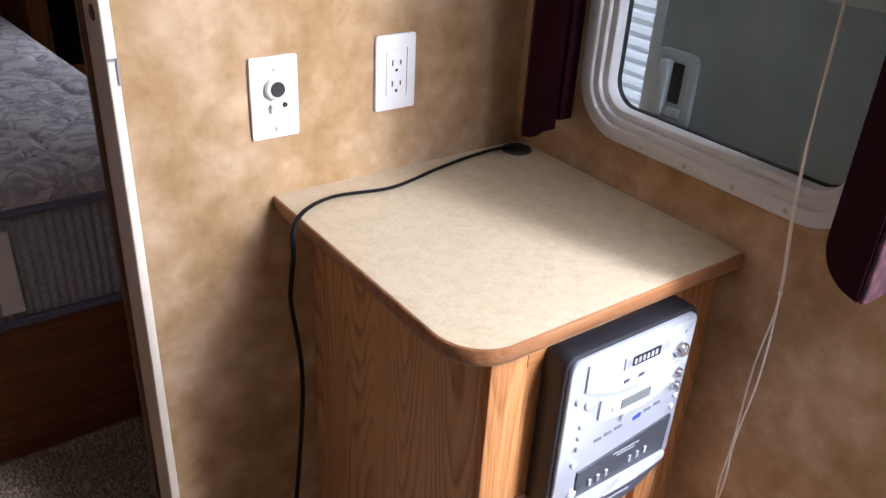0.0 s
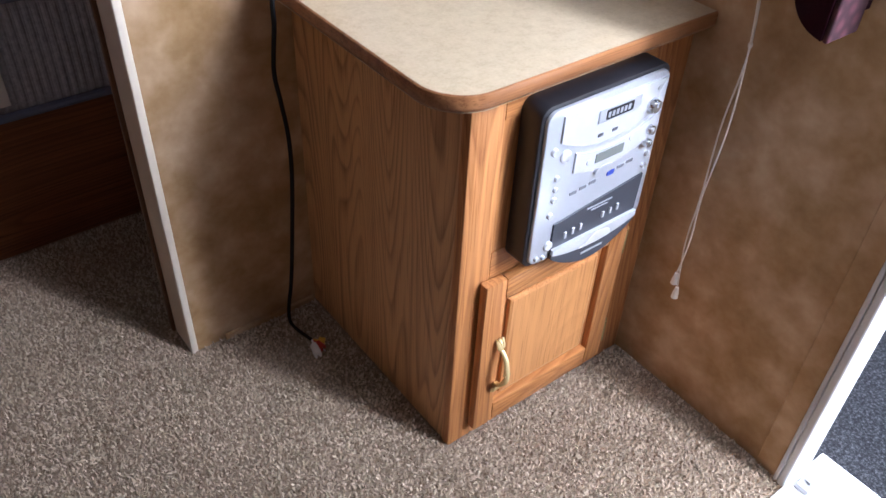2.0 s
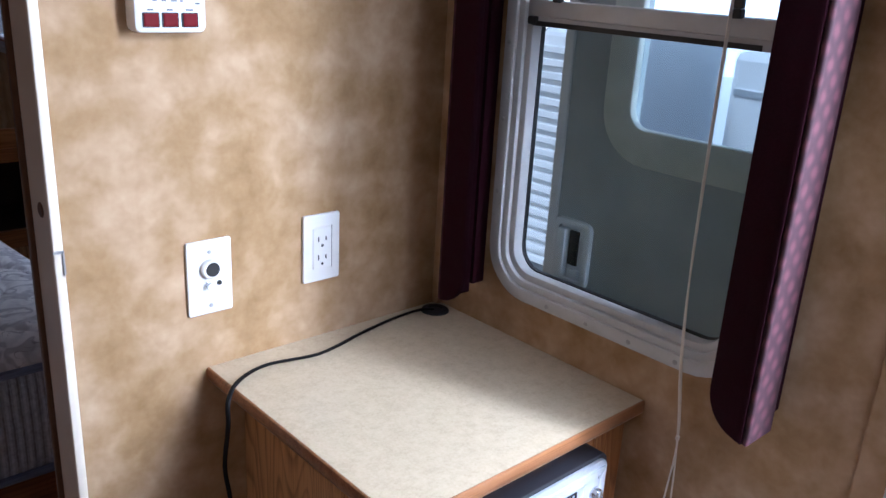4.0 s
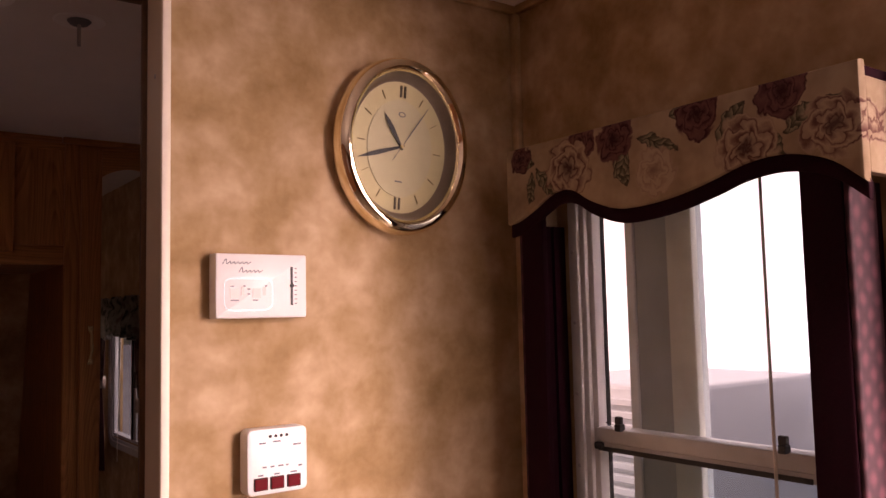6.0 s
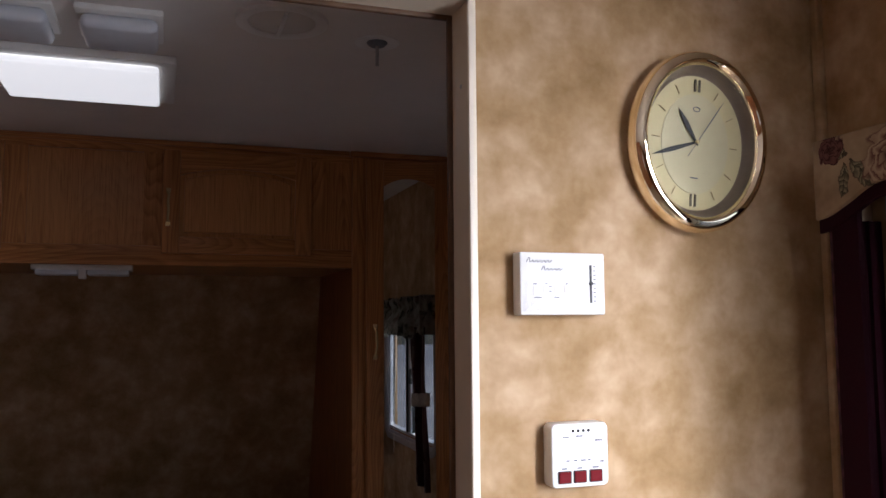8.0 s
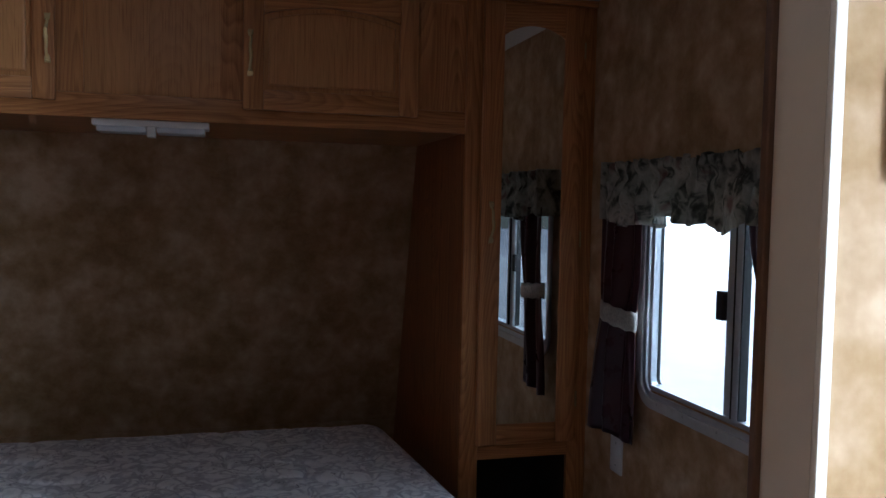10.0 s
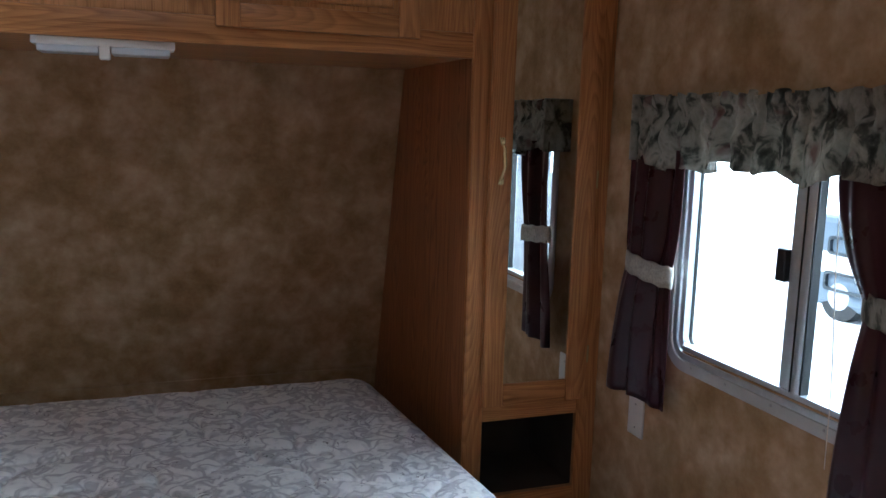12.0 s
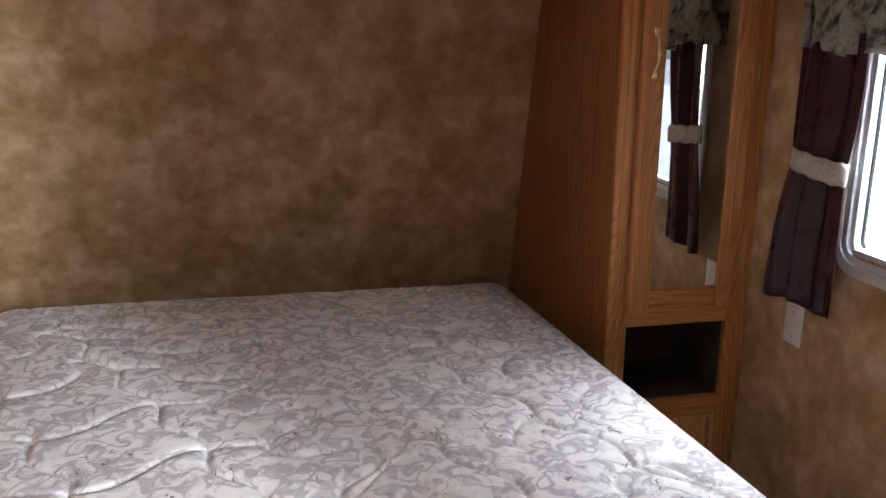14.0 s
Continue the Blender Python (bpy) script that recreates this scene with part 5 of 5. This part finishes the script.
for z in (0.308, 0.527):
    pts = [(p[0], p[1], z) for p in dense[::6]]
    part("piping", tube([*pts, pts[0]], 0.0085, 8), PIPING, ms, "blue-grey piping", True)
part("law_tag", box((-0.800, BY0 - 0.010, 0.335), (-0.763, BY0 - 0.0075, 0.500), 0.001), WHITE, ms, "white paper tag")

# ---- bedroom: wardrobe ----
WX, WY = -0.430, 1.835
wr = thing("wardrobe", (-0.2, 2.1, 0.0), "tall oak wardrobe with an arched mirror door and open cubby", "wardrobe")
part("side_panel", prism([(WY + 0.019, 0.0), (nose(0) - 0.002, 0.0), (nose(H2) - 0.002, H2 - 0.001), (WY + 0.019, H2 - 0.001)], "x", WX, WX + 0.013), OAK_RED, wr, "printed oak side panel")
part("face_stile", box((WX - 0.004, WY, 0.0), (-0.372, WY + 0.019, H2 - 0.022), 0.003), OAK_UP, wr, "", True)
part("face_stile", box((-0.066, WY, 0.0), (-0.001, WY + 0.019, H2 - 0.022), 0.003), OAK_UP, wr, "", True)
part("face_rail", box((-0.372, WY + 0.001, 0.594), (-0.066, WY + 0.019, 0.668)), OAK_FLAT, wr)
part("face_rail", box((-0.372, WY + 0.001, 0.300), (-0.066, WY + 0.019, 0.360)), OAK_FLAT, wr)
part("face_rail", box((-0.372, WY + 0.001, 2.005), (-0.066, WY + 0.019, H2 - 0.022)), OAK_FLAT, wr)
part("lower_panel", box((-0.372, WY + 0.004, 0.0), (-0.066, WY + 0.016, 0.300)), OAK_SIDE, wr)
part("crown", box((WX - 0.012, WY - 0.010, H2 - 0.022), (-0.001, WY + 0.02, H2 - 0.001), 0.004), OAK_FLAT, wr, "small crown moulding", True)
# Near-black boards: the shade inside the cubby is put into their colour.
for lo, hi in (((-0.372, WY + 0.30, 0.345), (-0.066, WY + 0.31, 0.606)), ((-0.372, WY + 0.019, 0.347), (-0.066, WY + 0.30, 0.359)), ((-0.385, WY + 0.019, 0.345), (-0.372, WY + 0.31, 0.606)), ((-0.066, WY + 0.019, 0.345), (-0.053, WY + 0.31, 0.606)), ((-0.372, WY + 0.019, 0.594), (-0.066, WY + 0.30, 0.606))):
    part("cubby_board", box(lo, hi), CUBBY_SHADE, wr, "cubby board, its dark colour standing for the shade inside")
wd_door, hole = cabinet_door(wr, -0.384, -0.050, 0.643, 2.030, WY - 0.019, 0.066, 0.035, 0.019, inner="mirror")
part("mirror", prism([(x, z) for x, z in hole], "y", WY - 0.0125, WY - 0.0115), MIRROR, wd_door, "arched mirror")
brass_handle(wd_door, -0.352, WY - 0.019, 1.285, 1.415)
for z in (0.78, 1.30, 1.90):
    part("hinge", tube([(-0.046, WY - 0.012, z - 0.025), (-0.046, WY - 0.012, z + 0.025)], 0.004, 8), BRASS, wr, "brass hinge", True)

# ---- bedroom: overhead cabinets ----
OY = WY + 0.012
oh = thing("overhead_cabinet", (-1.35, 2.1, 1.62), "oak overhead cabinets with arched doors above the bed", "cabinet")
OX0, OX1, OZ0 = -2.272, WX - 0.001, 1.622
part("bottom", box((OX0, OY + 0.019, OZ0 + 0.004), (OX1, nose(OZ0 + 0.016) - 0.001, OZ0 + 0.016)), OAK_FLAT, oh)
part("bottom_rail", box((OX0, OY, OZ0), (OX1, OY + 0.019, 1.690), 0.003), OAK_FLAT, oh, "", True)
part("top_rail", box((OX0, OY, 2.016), (OX1, OY + 0.019, H2 - 0.020)), OAK_FLAT, oh)
part("crown", box((OX0, OY - 0.010, H2 - 0.020), (OX1 - 0.012, OY + 0.02, H2 - 0.001), 0.004), OAK_FLAT, oh, "small crown moulding", True)
for x0, x1 in ((OX0, -2.08), (-1.625, -1.528), (-1.166, -1.075), (-0.61, OX1)):
    part("stile", box((x0, OY + 0.0005, 1.690), (x1, OY + 0.019, 2.016)), OAK_UP, oh)
part("fixed_panel", box((-1.530, OY + 0.011, 1.685), (-1.164, OY + 0.018, 2.02)), OAK_PANEL, oh, "recessed fixed panel")
d2, _ = cabinet_door(oh, -1.104, -0.588, 1.664, 2.026, OY - 0.019, 0.058, 0.030)
brass_handle(d2, -1.084, OY - 0.019, 1.757, 1.890)
d1, _ = cabinet_door(oh, -2.110, -1.597, 1.664, 2.026, OY - 0.019, 0.058, 0.030)
brass_handle(d1, -1.614, OY - 0.019, 1.760, 1.893)

bl = thing("reading_light", (-1.354, OY + 0.07, 1.60), "slim white twin reading light under the overhead cabinet", "light")
part("base", box((-1.512, OY + 0.020, 1.604), (-1.196, OY + 0.115, 1.6255), 0.004), WHITE, bl, "white metal base", True)
part("lens", box((-1.500, OY + 0.024, 1.588), (-1.368, OY + 0.110, 1.605), 0.004), DIFFUSER, bl, "frosted lens", True)
part("lens", box((-1.340, OY + 0.024, 1.588), (-1.208, OY + 0.110, 1.605), 0.004), DIFFUSER, bl, "frosted lens", True)
part("switch_post", box((-1.366, OY + 0.014, 1.574), (-1.342, OY + 0.05, 1.606), 0.004), WHITE, bl, "white switch housing", True)

# ---- bedroom ceiling ----
cl = thing("ceiling_light", (-1.30, 1.07, H2), "lit rectangular ceiling light in the bedroom", "ceiling light")
part("housing", box((-1.52, 0.895, H2 - 0.020), (-1.075, 1.275, H2), 0.006), WHITE, cl, "", True)
part("lens", box((-1.49, 0.925, H2 - 0.040), (-1.115, 1.245, H2 - 0.020), 0.008), LAMP_ON, cl, "glowing lens", True)
for x in (-1.40, -1.19):
    vb = thing("ceiling_fixture", (x, 0.68, H2), "unlit grey frosted ceiling light housing", "ceiling light")
    part("housing", box((x - 0.085, 0.60, H2 - 0.014), (x + 0.085, 0.78, H2), 0.004), WHITE, vb, "", True)
    part("lens", box((x - 0.075, 0.612, H2 - 0.045), (x + 0.075, 0.768, H2 - 0.014), 0.014, 3), DIFFUSER, vb, "frosted smoky lens", True)
vn = thing("ceiling_vent", (-0.866, 0.585, H2), "round white ceiling air vent", "vent")
part("flange", lathe([(0.098, 0.0), (0.096, -0.007), (0.082, -0.010), (0.072, -0.006), (0.070, 0.0)], (-0.866, 0.585, H2), "z", 40), WHITE, vn, "", True)
part("damper", lathe([(0.0, -0.006), (0.07, -0.004), (0.07, -0.001)], (-0.866, 0.585, H2), "z", 40), WHITE_SIDE, vn, "", True)
part("bar", box((-0.870, 0.515, H2 - 0.014), (-0.862, 0.655, H2 - 0.006), 0.002), WHITE, vn)
hk = thing("ceiling_hook", (-0.640, 0.655, H2), "small dark ceiling hook with a metal stem", "hook")
part("plate", lathe([(0.0, -0.009), (0.018, -0.008), (0.024, -0.002), (0.024, 0.0)], (-0.640, 0.655, H2), "z", 20), INK, hk, "", True)
part("stem", tube([(-0.640, 0.655, H2 - 0.006), (-0.640, 0.655, H2 - 0.055)], 0.004, 8), SCREW, hk, "", True)
part("flange", lathe([(0.026, 0.0), (0.05, -0.002), (0.052, 0.0)], (-0.640, 0.655, H2 - 0.0005), "z", 24), WHITE, hk, "", True)


# ---- bedroom window dressing ----
def sheet(name, rows, material, parent, label="", thick=0.003):
    """A cloth part from rows of places, joined side by side, with a little thickness."""
    bm = bmesh.new()
    vs = [[bm.verts.new(p) for p in r] for r in rows]
    for a, b in zip(vs, vs[1:]):
        for k in range(len(a) - 1):
            bm.faces.new((a[k], a[k + 1], b[k + 1], b[k]))
    bmesh.ops.recalc_face_normals(bm, faces=bm.faces[:])
    ob = part(name, bm, material, parent, label, True)
    s = ob.modifiers.new("cloth", "SOLIDIFY")
    s.thickness, s.offset = thick, 0.0
    return ob


vl = thing("gathered_valance", (-0.05, 1.16, 1.35), "gathered floral cotton valance over the bedroom window", "valance")
rng = random.Random(4)
ph = [rng.uniform(0, 6.28) for _ in range(12)]
Y0, Y1, NV = 0.620, 1.572, 600


def fold(y, f):
    """Uneven gathers along the rail."""
    return math.sin(y * 74 * f + 1.9 * math.sin(y * 21 + ph[0]) + ph[1]) * 0.6 + math.sin(y * 47 * f + 1.9 * math.sin(y * 13 + ph[2]) + ph[3]) * 0.55


rows = []
for k in range(15):
    s = k / 14
    z = 1.528 - 0.166 * s
    head = s < 0.25
    row = []
    for j in range(NV + 1):
        y = Y0 + (Y1 - Y0) * j / NV
        w = min(1.0, max(0.0, (s - 0.24) / 0.4))
        w = w * w * (3 - 2 * w)
        gathers = 0.014 * fold(y, 2.9) * (1 - 0.55 * w) + (0.005 + 0.027 * w) * fold(y, 1.1)
        x = -0.085 - 0.010 * s - gathers - (0.006 if head else 0) + 0.012 * math.exp(-((s - 0.24) / 0.06) ** 2)
        hem = 0.010 * math.sin(y * 17 + ph[4]) * s + 0.009 * math.sin(y * 41 + ph[5]) * s + 0.005 * abs(math.sin(y * 67 + ph[9])) * s
        rim_z = 0.006 * fold(y, 1.8) * (1 - s) ** 3
        crease = 0.0025 * math.sin(y * 210 + 9 * s + 3 * math.sin(y * 37 + ph[7])) + 0.003 * math.sin(y * 70 - 14 * s + ph[8])
        row.append((x - crease, y + 0.012 * math.sin(y * 60 + ph[6]) * s, z + hem + rim_z))
    rows.append(row)
sheet("cloth", rows, FLORAL_GREY, vl, "faded floral cotton with a frilled head")
part("rod", tube([(-0.056, Y0 + 0.004, 1.502), (-0.056, Y1 - 0.004, 1.502)], 0.006, 10), WHITE, vl, "white curtain rod", True)
for y, sg in ((Y0, -1), (Y1, 1)):
    sheet("return", [[(x, y + 0.003 * math.sin(x * 160), 1.534 - 0.165 * s / 6) for x in np.linspace(-0.102, -0.002, 14).tolist()] for s in range(7)], FLORAL_GREY, vl, "short side return")


def tied_curtain(label, top, tie, bottom, zt, zk, zb, seed, band_mat, band_label):
    """A curtain drawn in by a band: spans (y0, y1) at its top, band and hem."""
    c = thing("tied_curtain", (-0.04, (top[0] + top[1]) / 2, zb), label, "curtain", "bedroom window curtains")
    r = random.Random(seed)
    a1, a2, a3 = (r.uniform(0, 6.28) for _ in range(3))
    rows, NY, NZ = [], 96, 40
    for k in range(NZ + 1):
        s = k / NZ
        z = zt + (zb - zt) * s
        sk = (zt - zk) / (zt - zb)
        if s < sk:
            t = s / sk
            w = t ** 2.2
            span = [top[i] * (1 - w) + tie[i] * w for i in (0, 1)]
        else:
            t = min(1, (s - sk) / (1 - sk))
            w = 1 - (1 - t) ** 1.7
            span = [tie[i] * (1 - w) + bottom[i] * w for i in (0, 1)]
        pinch = math.exp(-((s - sk) / 0.10) ** 2)
        row = []
        for j in range(NY + 1):
            u = j / NY
            y = span[0] + (span[1] - span[0]) * u
            f = math.sin(u * 10 + a1 + 1.2 * math.sin(u * 5 + a2) + 1.1 * s) + 0.42 * math.sin(u * 19 + a3 - 2.1 * s) + 0.12 * math.sin(u * 41 + a2 + 3 * s)
            x = -0.074 - (0.014 - 0.005 * pinch) * f - 0.010 * math.sin(math.pi * u) * (1 - 0.3 * s)
            row.append((x, y, z + 0.006 * math.sin(u * 9 + a2) * s))
        rows.append(row)
    sheet("cloth", rows, CURTAIN, c, "plum satin cloth with soft folds", 0.0025)
    ya, yb = tie
    band = []
    for z, g in ((zk + 0.027, 0.001), (zk + 0.012, 0.003), (zk - 0.012, 0.003), (zk - 0.027, 0.001)):
        band.append([(-0.074 - (0.022 + g) * math.cos(t), (ya + yb) / 2 + ((yb - ya) / 2 + 0.003 + g) * math.sin(t), z + 0.008 * math.sin(t) + 0.002 * math.sin(t * 9)) for t in np.linspace(-math.pi, math.pi, 61).tolist()])
    sheet("tie_band", band, band_mat, c, band_label, 0.003)
    return c


tied_curtain("plum satin curtain tied with a cream lace band", (1.368, 1.585), (1.402, 1.588), (1.405, 1.645), 1.40, 1.100, 0.752, 11, LACE, "cream lace tie band")
tied_curtain("plum satin curtain tied with a floral band, drawn to its edge", (0.650, 0.905), (0.690, 0.822), (0.61, 0.868), 1.40, 1.145, 0.755, 23, FLORAL_GREY, "floral cotton tie band")
b2 = thing("blind_cord", (-0.02, 0.93, 0.95), "thin white blind cord at the bedroom window", "cord")
part("strand", tube(smooth_path([(-0.025, 0.955, 1.42), (-0.027, 0.945, 1.2), (-0.03, 0.925, 0.98), (-0.03, 0.92, 0.80)], 6), 0.0012, 6), CORD, b2)
bp = thing("wall_plate", (0.0, 1.612, 0.601), "white blank wall plate under the bedroom curtain", "wall plate")
part("plate", prism(rounded(1.576, 1.648, 0.601, 0.716, 0.004, 4), "x", -0.006, 0.0, 0.002), WHITE, bp, "", True)
for z in (0.625, 0.692):
    part("screw", lathe([(0.0, -0.0072), (0.0028, -0.007), (0.0034, -0.0055)], (0, 1.612, z), "x", 12), SCREW, bp)

# ---- carpet pile ----
rs = np.random.RandomState(5)


def pile(x0, x1, y0, y1, step, tall, clear):
    """Short leaning tufts on the floor, four thin faces each."""
    gx, gy = np.meshgrid(np.arange(x0, x1, step), np.arange(y0, y1, step), indexing="ij")
    p = np.stack([gx.ravel(), gy.ravel()], -1) + rs.uniform(-0.5, 0.5, (gx.size, 2)) * step
    keep = np.ones(len(p), bool)
    for a, b, c, d in clear:
        keep &= ~((p[:, 0] > a) & (p[:, 0] < b) & (p[:, 1] > c) & (p[:, 1] < d))
    p = p[keep]
    n = len(p)
    ang = rs.uniform(0, 6.28, n)
    r = step * rs.uniform(0.45, 0.75, n)
    h = tall * rs.uniform(0.6, 1.15, n)
    lean = rs.normal(0, 0.35, (n, 2)) * tall
    v = np.zeros((n, 4, 3))
    for k in range(3):
        v[:, k, 0] = p[:, 0] + r * np.cos(ang + 2.094 * k)
        v[:, k, 1] = p[:, 1] + r * np.sin(ang + 2.094 * k)
        v[:, k, 2] = 0.0005
    v[:, 3, :2] = p + lean
    v[:, 3, 2] = h
    base = np.arange(n)[:, None, None] * 4
    f = (base + np.array([[0, 1, 3], [1, 2, 3], [2, 0, 3]])[None]).reshape(-1, 3)
    me = bpy.data.meshes.new("carpet_pile")
    me.from_pydata(v.reshape(-1, 3).tolist(), [], f.tolist())
    me.materials.append(TUFT)
    ob = new("carpet_pile", me)
    return tagged(ob, "short brown and beige cut-pile carpet tufts", "carpet", "", "stuff")


pile(-1.45, -0.004, -1.35, 0.45, 0.0048, 0.0075, [(-0.41, 0.0, -0.442, 0.01), (JX - 0.002, 0.0, -0.003, 0.082), (-0.075, 0.01, -1.4, -0.82)])
